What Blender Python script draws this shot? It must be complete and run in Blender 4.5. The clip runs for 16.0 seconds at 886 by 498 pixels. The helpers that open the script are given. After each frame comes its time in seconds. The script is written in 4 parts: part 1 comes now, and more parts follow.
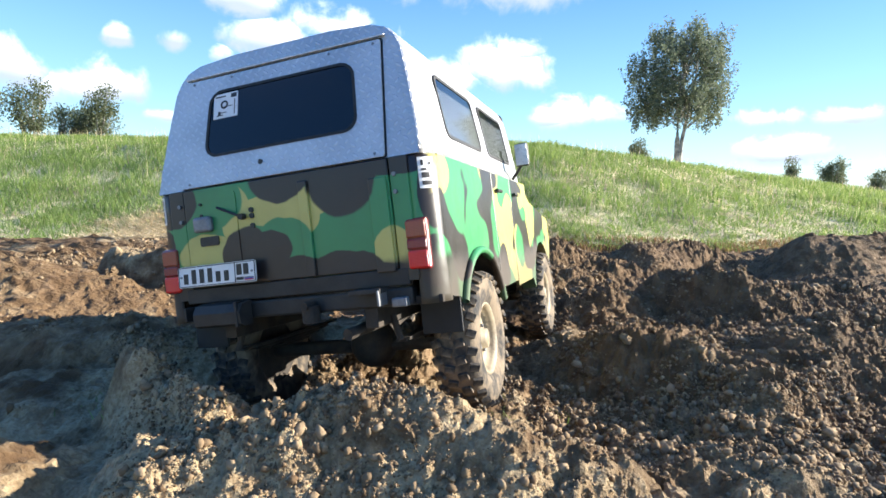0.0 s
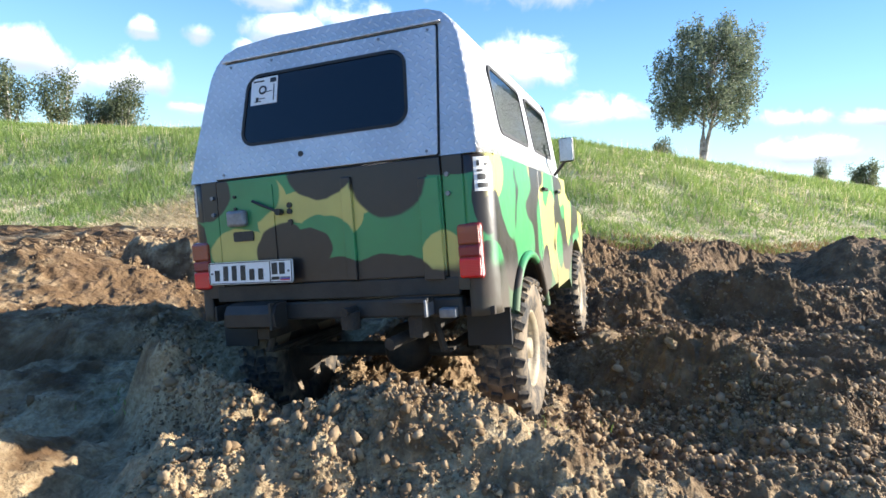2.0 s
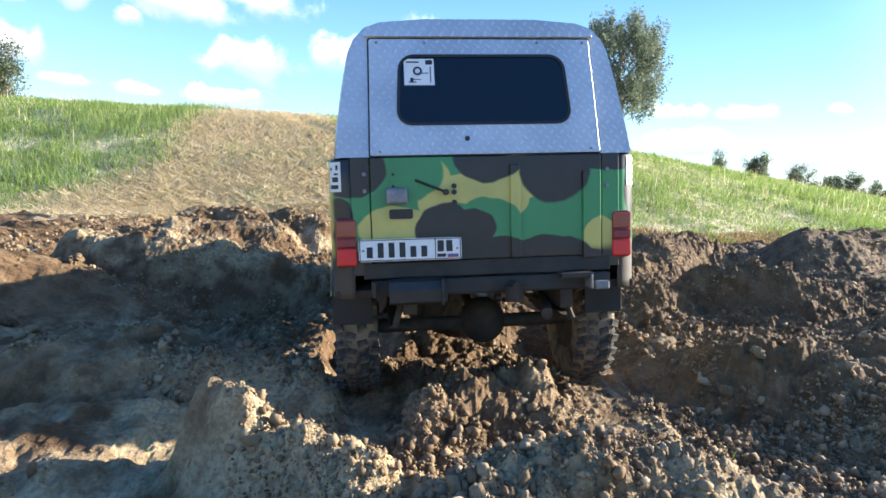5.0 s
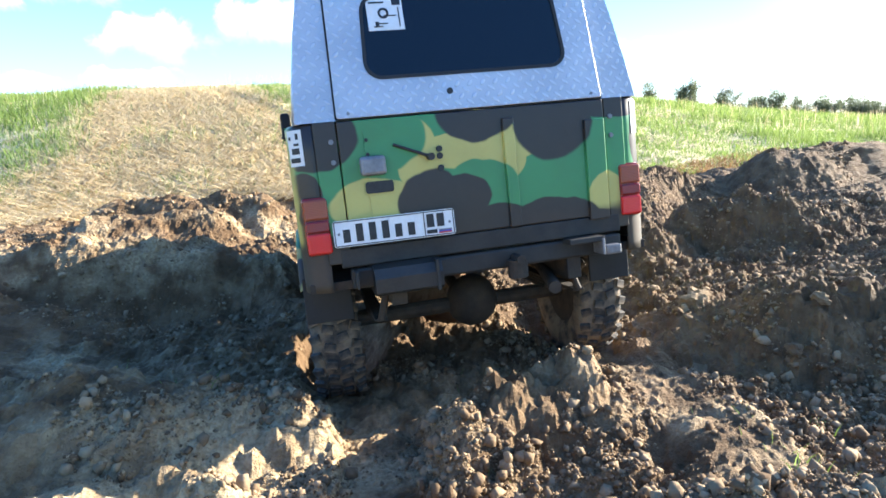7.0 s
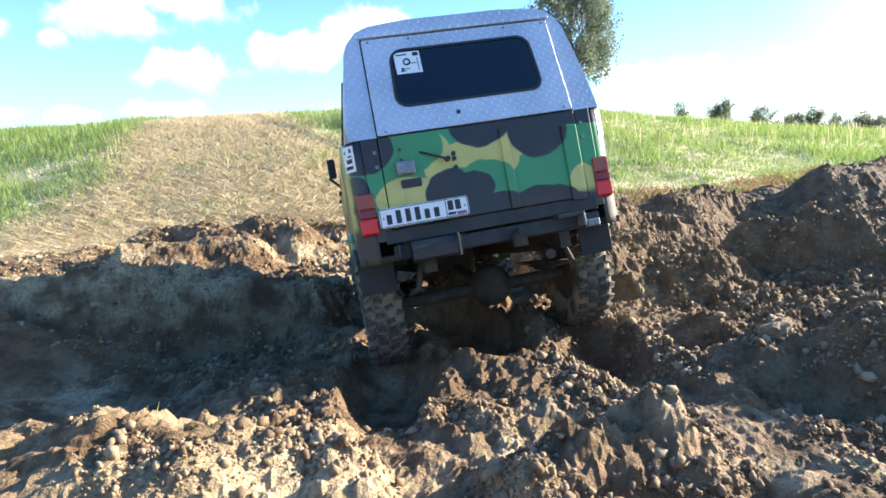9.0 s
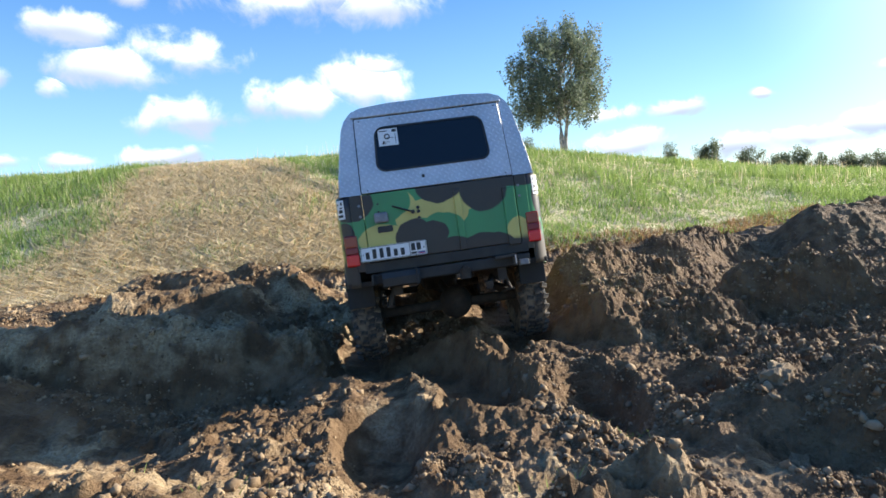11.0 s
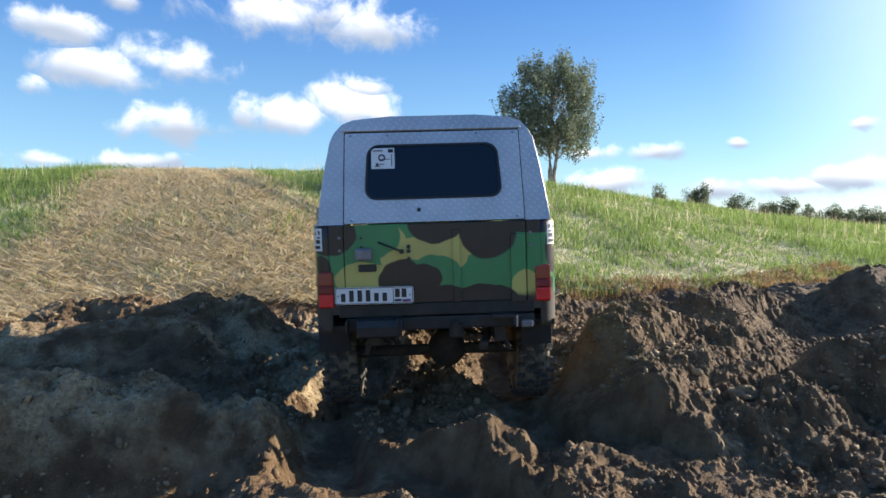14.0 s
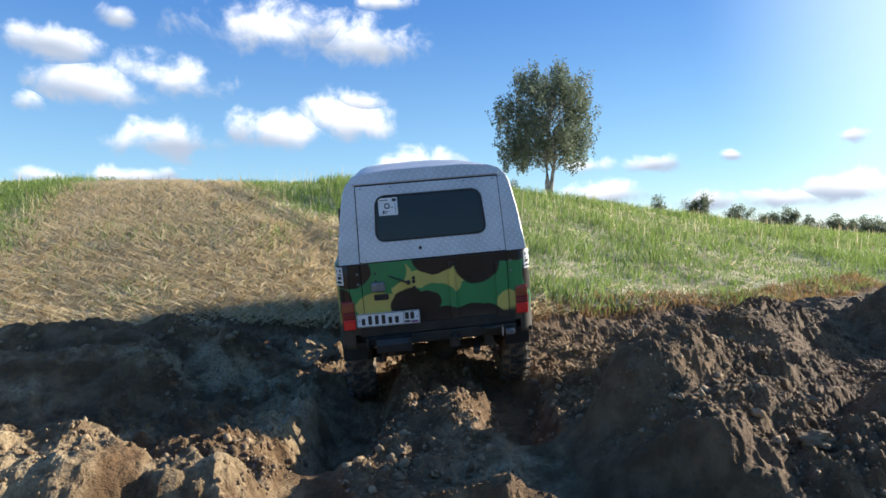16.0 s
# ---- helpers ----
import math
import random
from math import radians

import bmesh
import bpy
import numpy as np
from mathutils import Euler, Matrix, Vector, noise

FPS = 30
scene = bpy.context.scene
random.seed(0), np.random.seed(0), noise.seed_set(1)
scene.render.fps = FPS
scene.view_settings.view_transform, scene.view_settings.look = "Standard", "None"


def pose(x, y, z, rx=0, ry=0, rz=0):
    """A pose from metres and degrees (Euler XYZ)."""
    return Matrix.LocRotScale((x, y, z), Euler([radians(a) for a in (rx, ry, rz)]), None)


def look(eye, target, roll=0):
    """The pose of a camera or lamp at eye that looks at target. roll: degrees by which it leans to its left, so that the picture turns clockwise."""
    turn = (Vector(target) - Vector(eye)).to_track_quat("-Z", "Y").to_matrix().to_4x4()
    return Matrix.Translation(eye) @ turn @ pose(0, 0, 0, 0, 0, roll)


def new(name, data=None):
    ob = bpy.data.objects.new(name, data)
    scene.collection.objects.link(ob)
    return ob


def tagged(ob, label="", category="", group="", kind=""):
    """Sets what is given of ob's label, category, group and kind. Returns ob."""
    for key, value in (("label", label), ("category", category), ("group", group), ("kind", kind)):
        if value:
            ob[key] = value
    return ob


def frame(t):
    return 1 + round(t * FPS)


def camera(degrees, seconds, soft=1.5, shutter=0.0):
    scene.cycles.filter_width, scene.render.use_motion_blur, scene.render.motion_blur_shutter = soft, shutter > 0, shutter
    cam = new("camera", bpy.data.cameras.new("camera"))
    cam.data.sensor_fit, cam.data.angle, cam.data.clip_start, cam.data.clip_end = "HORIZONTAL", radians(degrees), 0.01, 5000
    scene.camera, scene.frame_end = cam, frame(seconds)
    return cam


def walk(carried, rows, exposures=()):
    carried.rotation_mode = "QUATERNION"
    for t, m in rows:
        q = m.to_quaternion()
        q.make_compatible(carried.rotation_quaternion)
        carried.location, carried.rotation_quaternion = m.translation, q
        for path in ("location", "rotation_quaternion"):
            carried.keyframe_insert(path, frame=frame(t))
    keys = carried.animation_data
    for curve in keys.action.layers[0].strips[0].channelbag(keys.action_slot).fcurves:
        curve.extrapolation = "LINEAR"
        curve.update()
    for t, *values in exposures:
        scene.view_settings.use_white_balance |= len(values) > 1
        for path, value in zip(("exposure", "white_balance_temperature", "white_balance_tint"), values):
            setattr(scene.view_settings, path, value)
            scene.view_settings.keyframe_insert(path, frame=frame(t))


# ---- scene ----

# ---------------------------------------------------------------- camera
cam = camera(74.0, 16.0, soft=1.6)
CAMERA_PATH = [
    (0, 0.000, 0.000, 1.150, 83.68, -1.68, 4.13),
    (0.5, -0.028, 0.042, 1.131, 83.52, -3.10, 4.29),
    (1, -0.109, 0.132, 1.088, 82.51, -5.06, 5.86),
    (1.5, -0.117, 0.165, 1.103, 82.83, -3.51, 5.57),
    (2, -0.139, 0.186, 1.113, 83.25, -2.62, 5.94),
    (2.5, -0.247, 0.210, 1.094, 82.95, -5.42, 6.19),
    (3, -0.389, 0.227, 1.130, 83.94, -2.65, 2.62),
    (3.5, -0.539, 0.316, 1.120, 83.79, -2.96, 0.36),
    (4, -0.742, 0.458, 1.095, 82.68, -2.72, -2.59),
    (4.2, -0.861, 0.499, 1.105, 83.43, -4.88, -1.93),
    (6.3, -1.408, 1.296, 1.073, 79.52, 0.93, -8.58),
    (6.5, -1.412, 1.371, 1.067, 79.74, 1.59, -9.34),
    (7, -1.444, 1.570, 1.060, 78.38, 2.43, -10.01),
    (7.5, -1.469, 1.737, 1.019, 77.57, 1.66, -9.71),
    (8, -1.496, 1.822, 1.033, 78.95, 1.06, -8.96),
    (8.5, -1.528, 1.860, 1.023, 80.41, 1.73, -7.47),
    (9, -1.532, 1.866, 1.026, 80.82, 3.49, -7.43),
    (9.5, -1.526, 1.832, 1.067, 82.70, 5.09, -7.25),
    (9.7, -1.519, 1.820, 1.078, 83.51, 5.26, -7.43),
    (11.8, -1.537, 2.133, 1.018, 86.15, 2.37, -9.48),
    (12, -1.521, 2.256, 0.938, 90.24, 3.19, -10.64),
    (12.5, -1.460, 2.680, 0.942, 92.15, 5.41, -12.01),
    (13, -1.461, 2.960, 0.952, 90.51, 5.45, -11.66),
    (13.5, -1.512, 3.164, 0.955, 89.65, 2.40, -11.11),
    (14, -1.551, 3.304, 1.127, 87.24, 0.12, -10.00),
    (14.5, -1.473, 3.469, 1.164, 87.17, 2.62, -11.33),
    (15, -1.423, 3.706, 1.157, 87.62, 2.10, -9.84),
    (15.5, -1.443, 3.817, 1.156, 88.24, 0.59, -9.14),
    (16, -1.472, 4.034, 1.111, 88.50, 0.50, -10.44),
]

EXPOSURES = [(0, 1.6), (4.2, 1.6), (6.3, 2.25), (9.7, 1.9), (11.8, 1.15), (13, 1.05), (14, 1.1), (16, 1.05)]
walk(cam, [(t, pose(x, y, z, rx, ry, rz)) for t, x, y, z, rx, ry, rz in CAMERA_PATH], EXPOSURES)

# the car's way: its number plate's middle, then turned and moved to the point on the ground below the tailgate
CAR_PATH = [
    (0, -1.388, 3.024, 0.637, -5.66, -9.89, -16.85),
    (0.5, -1.373, 2.894, 0.657, -6.68, -7.33, -17.03),
    (1, -1.375, 2.683, 0.655, -8.29, -6.16, -17.65),
    (1.5, -1.359, 2.871, 0.642, -6.31, -7.33, -16.78),
    (2, -1.356, 3.002, 0.610, -4.67, -8.27, -16.36),
    (2.5, -1.321, 3.356, 0.590, -4.06, -10.01, -12.11),
    (3, -1.252, 3.574, 0.656, -4.99, -7.39, -7.84),
    (3.5, -1.237, 3.590, 0.657, -5.09, -6.99, -6.83),
    (4, -1.208, 3.733, 0.700, -6.35, -5.44, -4.28),
    (4.2, -1.187, 3.729, 0.687, -6.02, -5.25, -2.03),
    (6.3, -1.226, 3.850, 0.680, -8.39, -4.87, 0.73),
    (6.5, -1.233, 3.885, 0.678, -9.09, -4.38, 0.73),
    (7, -1.235, 4.094, 0.648, -7.36, -3.10, -0.32),
    (7.5, -1.240, 4.289, 0.504, -3.16, -3.06, -0.81),
    (8, -1.257, 4.357, 0.364, 0.53, -3.99, -0.67),
    (8.5, -1.253, 4.638, 0.181, 5.85, -3.73, -1.64),
    (9, -1.224, 5.268, 0.695, -12.89, -5.63, 0.78),
    (9.5, -1.356, 5.954, 0.744, -14.57, -11.80, -2.27),
    (9.7, -1.315, 6.174, 0.632, -10.45, -8.94, -5.21),
    (11.8, -1.334, 6.583, 0.644, -4.34, -3.38, -6.04),
    (12, -1.351, 6.581, 0.595, -1.42, -3.88, -5.84),
    (12.5, -1.361, 6.497, 0.578, 1.45, -3.33, -6.75),
    (13, -1.358, 6.647, 0.613, -0.35, -2.76, -8.41),
    (13.5, -1.364, 6.969, 0.628, -1.54, -3.55, -6.76),
    (14, -1.322, 7.232, 0.635, -2.24, -1.75, -11.23),
    (14.5, -1.309, 7.648, 0.509, 1.26, 0.94, -10.37),
    (15, -1.375, 8.105, 0.292, 5.25, -5.41, -15.58),
    (15.5, -1.163, 8.573, 0.341, 5.81, -7.07, -13.63),
    (16, -1.042, 8.905, 0.422, 5.37, -4.37, -8.53),
]

PLATE_Z = 0.95
TO_BASE = pose(0, 0, 0, 3, 0, 3.3) @ Matrix.Translation((0.415, 0, -PLATE_Z))
CAR_POSES = [(t, pose(x, y, z, rx, ry, rz) @ TO_BASE) for t, x, y, z, rx, ry, rz in CAR_PATH]

# ---------------------------------------------------------------- world, sun
SUN_AZ, SUN_EL = 79.0, 18.5          # degrees to the right of +y, above the horizon
SKY_STRENGTH = 0.083


class Nodes:
    """A small helper to write node trees as formulas."""

    def __init__(self, tree):
        self.tree = tree

    def add(self, kind, **values):
        node = self.tree.nodes.new(kind)
        for key, value in values.items():
            if key in node.inputs:
                node.inputs[key].default_value = value
        return node

    def link(self, out, into):
        self.tree.links.new(out, into)

    def put(self, value, socket):
        if isinstance(value, bpy.types.NodeSocket):
            self.link(value, socket)
        else:
            socket.default_value = value

    def math(self, op, a, b=0.0, clamp=False):
        node = self.tree.nodes.new("ShaderNodeMath")
        node.operation, node.use_clamp = op, clamp
        self.put(a, node.inputs[0])
        self.put(b, node.inputs[1])
        return node.outputs[0]

    def ramp(self, value, low, high):
        node = self.tree.nodes.new("ShaderNodeMapRange")
        node.interpolation_type = "SMOOTHSTEP"
        self.put(value, node.inputs["Value"])
        node.inputs["From Min"].default_value, node.inputs["From Max"].default_value = low, high
        return node.outputs["Result"]

    def noise(self, vector, scale, detail=4.0, rough=0.55, distort=0.0):
        node = self.add("ShaderNodeTexNoise", Scale=scale, Detail=detail, Roughness=rough, Distortion=distort)
        if vector is not None:
            self.link(vector, node.inputs["Vector"])
        return node.outputs["Fac"]

    def mix(self, fac, a, b):
        node = self.tree.nodes.new("ShaderNodeMix")
        node.data_type = "RGBA"
        self.put(fac, node.inputs[0])
        for value, socket in ((a, node.inputs[6]), (b, node.inputs[7])):
            self.put(value if isinstance(value, bpy.types.NodeSocket) else (*value, 1.0), socket)
        return node.outputs[2]

    def bump(self, height, strength=0.5, distance=0.01, normal=None):
        node = self.add("ShaderNodeBump", Strength=strength, Distance=distance)
        self.link(height, node.inputs["Height"])
        if normal is not None:
            self.link(normal, node.inputs["Normal"])
        return node.outputs["Normal"]


def build_world():
    world = bpy.data.worlds.new("sky")
    scene.world = world
    world.use_nodes = True
    tree = world.node_tree
    tree.nodes.clear()
    n = Nodes(tree)
    sky = n.add("ShaderNodeTexSky")
    sky.sky_type, sky.sun_disc = "NISHITA", False
    sky.sun_elevation, sky.sun_rotation = radians(SUN_EL), radians(SUN_AZ)
    sky.air_density, sky.dust_density, sky.ozone_density = 1.0, 0.1, 2.6
    coord = n.add("ShaderNodeTexCoord").outputs["Generated"]
    split = n.add("ShaderNodeSeparateXYZ")
    n.link(coord, split.inputs[0])
    x, y, z = split.outputs
    # the cloud layer: the way from the eye met with a flat sheet above
    lift = n.math("MAXIMUM", n.math("ADD", z, 0.09), 0.03)
    flat = n.add("ShaderNodeCombineXYZ")
    n.link(n.math("DIVIDE", x, lift), flat.inputs[0])
    n.link(n.math("DIVIDE", y, lift), flat.inputs[1])
    flat.inputs[2].default_value = 3.7
    big = n.noise(flat.outputs[0], 0.55, 2.0, 0.5)
    fine = n.noise(flat.outputs[0], 1.5, 7.0, 0.55, 0.3)
    cover = n.math("ADD", n.math("MULTIPLY", big, 0.75), n.math("MULTIPLY", fine, 0.6))
    az = n.math("ARCTAN2", x, y)
    el = n.math("ARCSINE", z)
    wisp = n.noise(coord, 15.0, 9.0, 0.58, 0.3)

    def puff(azimuth, height, wide, tall):
        """One heap of cloud, in degrees, with its height within the heap."""
        a = n.math("DIVIDE", n.math("SUBTRACT", az, radians(azimuth)), radians(wide))
        b = n.math("DIVIDE", n.math("SUBTRACT", el, radians(height)), radians(tall))
        # flatter below than above
        low = n.math("MULTIPLY", n.math("MINIMUM", b, 0.0), 0.35)
        b2 = n.math("ADD", b, low)
        far = n.math("SQRT", n.math("ADD", n.math("MULTIPLY", a, a), n.math("MULTIPLY", b2, b2)))
        return n.math("SUBTRACT", 1.0, far), b

    heaps, level = None, None
    for row in PUFFS:
        one, b = puff(*row)
        if heaps is None:
            heaps, level = one, b
        else:
            nearer = n.math("GREATER_THAN", one, heaps)
            level = n.math("ADD", n.math("MULTIPLY", nearer, b), n.math("MULTIPLY", n.math("SUBTRACT", 1.0, nearer), level))
            heaps = n.math("MAXIMUM", heaps, one)
    shaped = n.math("ADD", heaps, n.math("MULTIPLY", n.math("SUBTRACT", wisp, 0.5), 2.9))
    cloud = n.ramp(shaped, -0.05, 0.85)
    high = n.math("MULTIPLY", n.ramp(cover, 0.84, 1.1), 0.3)
    cloud = n.math("MAXIMUM", cloud, n.math("MULTIPLY", high, n.ramp(z, 0.0, 0.12)))
    body = n.noise(coord, 5.0, 3.0, 0.5)
    white = n.mix(n.ramp(n.math("ADD", level, n.math("MULTIPLY", n.math("SUBTRACT", body, 0.5), 2.4)), -0.4, 0.75), (3.1, 3.6, 4.5), (9.2, 9.2, 9.3))
    deep = n.add("ShaderNodeHueSaturation", Saturation=1.15)
    n.link(sky.outputs[0], deep.inputs["Color"])
    # clear air: blue down to the horizon
    clear = n.mix(n.ramp(z, 0.0, 0.42), (2.3, 4.5, 6.6), (0.42, 1.6, 5.0))
    tint = n.mix(0.55, deep.outputs[0], clear)
    # the bright air round the sun
    near_sun = n.tree.nodes.new("ShaderNodeVectorMath")
    near_sun.operation = "DOT_PRODUCT"
    n.link(coord, near_sun.inputs[0])
    a, e = radians(SUN_AZ), radians(SUN_EL)
    near_sun.inputs[1].default_value = (math.sin(a) * math.cos(e), math.cos(a) * math.cos(e), math.sin(e))
    tint = n.mix(n.math("MULTIPLY", n.ramp(near_sun.outputs["Value"], 0.72, 1.0), 0.85), tint, (7.0, 8.6, 9.6))
    back = n.add("ShaderNodeBackground", Strength=SKY_STRENGTH)
    n.link(n.mix(cloud, tint, white), back.inputs["Color"])
    out = n.add("ShaderNodeOutputWorld")
    n.link(back.outputs[0], out.inputs[0])


# heaps of cloud: azimuth, height, half width and half height, in degrees
PUFFS = [
    (-18.1, 18.0, 1.8, 1.3), (-22.7, 14.9, 3.4, 1.7), (-19.5, 12.2, 5.5, 2.2), (-14.5, 13.4, 5.0, 2.2), (-24.7, 10.4, 1.3, 1.2),
    (-5, 18.2, 9, 2.6), (3.3, 17.4, 6, 2.6), (-14.4, 8.1, 5, 2.3), (-4.5, 9.3, 6, 2.3), (1.5, 10.6, 5.2, 2.8), (2.7, 12.5, 2.8, 1.7),
    (6.4, 6.5, 2.6, 1.1), (-23.3, 4.9, 2.2, 0.9), (-17.1, 5.0, 4.2, 1.2), (24.3, 6.2, 2.7, 1.2), (29.8, 6.0, 2.6, 1.1),
]
PUFFS += [
    (26.3, 3.6, 4.2, 1.6), (34.6, 2.5, 2.7, 1.5), (36.6, 6.5, 1.0, 0.6), (45.1, 7.5, 1.4, 0.9), (40.5, 2.7, 3.6, 1.2), (44.5, 3.3, 4.2, 1.5),
    (5.5, 21.2, 3.2, 1.0), (-34, 7.0, 4.2, 2.2), (-32.5, 11.1, 1.2, 1.0), (-28, 11.2, 1.7, 1.2), (-41, 8, 4, 2),
    (8.8, 6.6, 3.6, 2.2), (-9.7, 24.6, 11, 2.2), (13.7, 24.6, 4.6, 1.3), (-22.3, 21.5, 5, 2.0), (-29, 5, 2, 0.9),
]
build_world()

sun = new("sun", bpy.data.lights.new("sun", "SUN"))
sun.data.energy, sun.data.angle, sun.data.color = 5.0, radians(0.6), (1.0, 0.93, 0.82)
a, e = radians(SUN_AZ), radians(SUN_EL)
sun.matrix_world = look((0, 0, 30), (-30 * math.sin(a) * math.cos(e), -30 * math.cos(a) * math.cos(e), 30 - 30 * math.sin(e)))

# ---------------------------------------------------------------- materials
def material(name, build):
    mat = bpy.data.materials.new(name)
    mat.use_nodes = True
    tree = mat.node_tree
    tree.nodes.clear()
    n = Nodes(tree)
    shader = n.add("ShaderNodeBsdfPrincipled")
    out = n.add("ShaderNodeOutputMaterial")
    n.link(shader.outputs[0], out.inputs[0])
    build(n, shader)
    return mat


def object_coord(n):
    return n.add("ShaderNodeTexCoord").outputs["Object"]


def surface(name, dark, light, rough=0.6, metal=0.0, scale=6.0, bump=0.3, size=0.01, spec=0.5):
    """A plain stuff with grain and stains at two scales."""

    def build(n, s):
        p = object_coord(n)
        coarse, fine = n.noise(p, scale, 5.0), n.noise(p, scale * 9, 4.0)
        both = n.math("ADD", n.math("MULTIPLY", coarse, 0.65), n.math("MULTIPLY", fine, 0.35))
        n.link(n.mix(n.ramp(both, 0.3, 0.7), dark, light), s.inputs["Base Color"])
        n.put(n.math("ADD", n.math("MULTIPLY", fine, 0.25), rough - 0.12), s.inputs["Roughness"])
        s.inputs["Metallic"].default_value = metal
        s.inputs["Specular IOR Level"].default_value = spec
        n.link(n.bump(both, bump, size), s.inputs["Normal"])

    return material(name, build)


def build_mud(n, s):
    p = object_coord(n)
    coarse, mid, fine = n.noise(p, 0.9, 4.0), n.noise(p, 5.0, 6.0, 0.6), n.noise(p, 38.0, 5.0, 0.6)
    dark = n.mix(n.ramp(mid, 0.35, 0.65), (0.105, 0.061, 0.029), (0.19, 0.119, 0.061))
    dry = n.mix(n.ramp(fine, 0.35, 0.65), (0.30, 0.215, 0.12), (0.47, 0.36, 0.215))
    rust = n.mix(n.ramp(mid, 0.4, 0.6), (0.16, 0.094, 0.047), (0.24, 0.152, 0.085))
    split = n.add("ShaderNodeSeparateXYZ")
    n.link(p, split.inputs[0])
    # paler to the left, darker to the right
    pale_shift = n.math("MULTIPLY", n.math("MAXIMUM", n.math("ADD", split.outputs[0], 0.9), -0.9), -0.042)
    # paler towards the near end of the mud
    near_pale = n.math("MULTIPLY", n.math("MAXIMUM", n.math("SUBTRACT", 4.9, split.outputs[1]), 0.0), 0.075)
    # less pale at the left: the hollow's shade put into the colour
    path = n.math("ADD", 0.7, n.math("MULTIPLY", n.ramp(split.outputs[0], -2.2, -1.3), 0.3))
    pale_shift = n.math("ADD", pale_shift, n.math("MULTIPLY", n.math("MINIMUM", near_pale, 0.19), path))
    pale_share = n.ramp(n.math("ADD", n.math("ADD", n.math("MULTIPLY", coarse, 0.7), n.math("MULTIPLY", mid, 0.3)), pale_shift), 0.52, 0.68)
    patch = n.ramp(n.noise(p, 1.7, 3.0), 0.56, 0.66)
    colour = n.mix(n.math("MULTIPLY", patch, 0.6), n.mix(pale_share, dark, dry), rust)
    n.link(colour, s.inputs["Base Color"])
    s.inputs["Roughness"].default_value = 0.88
    s.inputs["Specular IOR Level"].default_value = 0.25
    h = n.math("ADD", n.math("MULTIPLY", mid, 0.5), n.math("MULTIPLY", fine, 0.5))
    grain = n.noise(p, 120.0, 3.0, 0.6)
    n.link(n.bump(grain, 0.9, 0.010, n.bump(h, 1.0, 0.045)), s.inputs["Normal"])


def build_hill(n, s):
    """Straw and mown grass in the middle, green turf at the sides."""
    p = object_coord(n)
    split = n.add("ShaderNodeSeparateXYZ")
    n.link(p, split.inputs[0])
    coarse, mid, fine = n.noise(p, 0.35, 4.0), n.noise(p, 2.6, 5.0, 0.6), n.noise(p, 26.0, 5.0, 0.65)
    soil = n.ramp(n.noise(p, 1.1, 5.0, 0.65), 0.50, 0.62)
    straw = n.mix(n.ramp(fine, 0.38, 0.58), (0.32, 0.24, 0.13), (0.78, 0.66, 0.43))
    straw = n.mix(n.math("MULTIPLY", soil, 0.55), straw, (0.20, 0.14, 0.08))
    turf = n.mix(n.ramp(mid, 0.35, 0.65), (0.07, 0.11, 0.025), (0.19, 0.25, 0.06))
    green = n.ramp(n.math("ADD", n.math("MULTIPLY", mid, 0.6), n.math("MULTIPLY", coarse, 0.4)), 0.55, 0.64)
    n.link(n.mix(green, straw, turf), s.inputs["Base Color"])
    s.inputs["Roughness"].default_value = 0.95
    s.inputs["Specular IOR Level"].default_value = 0.15
    n.link(n.bump(n.math("ADD", fine, mid), 0.8, 0.04), s.inputs["Normal"])


def leaf_material(name, dark, light, rough=0.55):
    def build(n, s):
        tone = n.add("ShaderNodeNewGeometry").outputs["Random Per Island"]
        n.link(n.mix(tone, dark, light), s.inputs["Base Color"])
        s.inputs["Roughness"].default_value = rough
        s.inputs["Specular IOR Level"].default_value = 0.3
        s.inputs["Transmission Weight"].default_value = 0.0
        through_leaf = n.add("ShaderNodeBsdfTranslucent")
        n.link(n.mix(tone, tuple(c * 1.3 for c in dark), tuple(c * 1.3 for c in light)), through_leaf.inputs[0])
        blend = n.add("ShaderNodeMixShader")
        blend.inputs[0].default_value = 0.42
        n.link(s.outputs[0], blend.inputs[1])
        n.link(through_leaf.outputs[0], blend.inputs[2])
        out = [node for node in n.tree.nodes if node.type == "OUTPUT_MATERIAL"][0]
        n.link(blend.outputs[0], out.inputs[0])

    return material(name, build)


def build_clod(n, s):
    p = object_coord(n)
    tone = n.add("ShaderNodeNewGeometry").outputs["Random Per Island"]
    one = n.add("ShaderNodeObjectInfo").outputs["Random"]
    fine = n.noise(p, 45.0, 4.0)
    mixed = n.math("FRACT", n.math("ADD", n.math("ADD", tone, one), n.math("MULTIPLY", fine, 0.4)))
    n.link(n.mix(mixed, (0.11, 0.068, 0.037), (0.33, 0.24, 0.145)), s.inputs["Base Color"])
    s.inputs["Roughness"].default_value = 0.92
    s.inputs["Specular IOR Level"].default_value = 0.2
    n.link(n.bump(fine, 0.7, 0.01), s.inputs["Normal"])


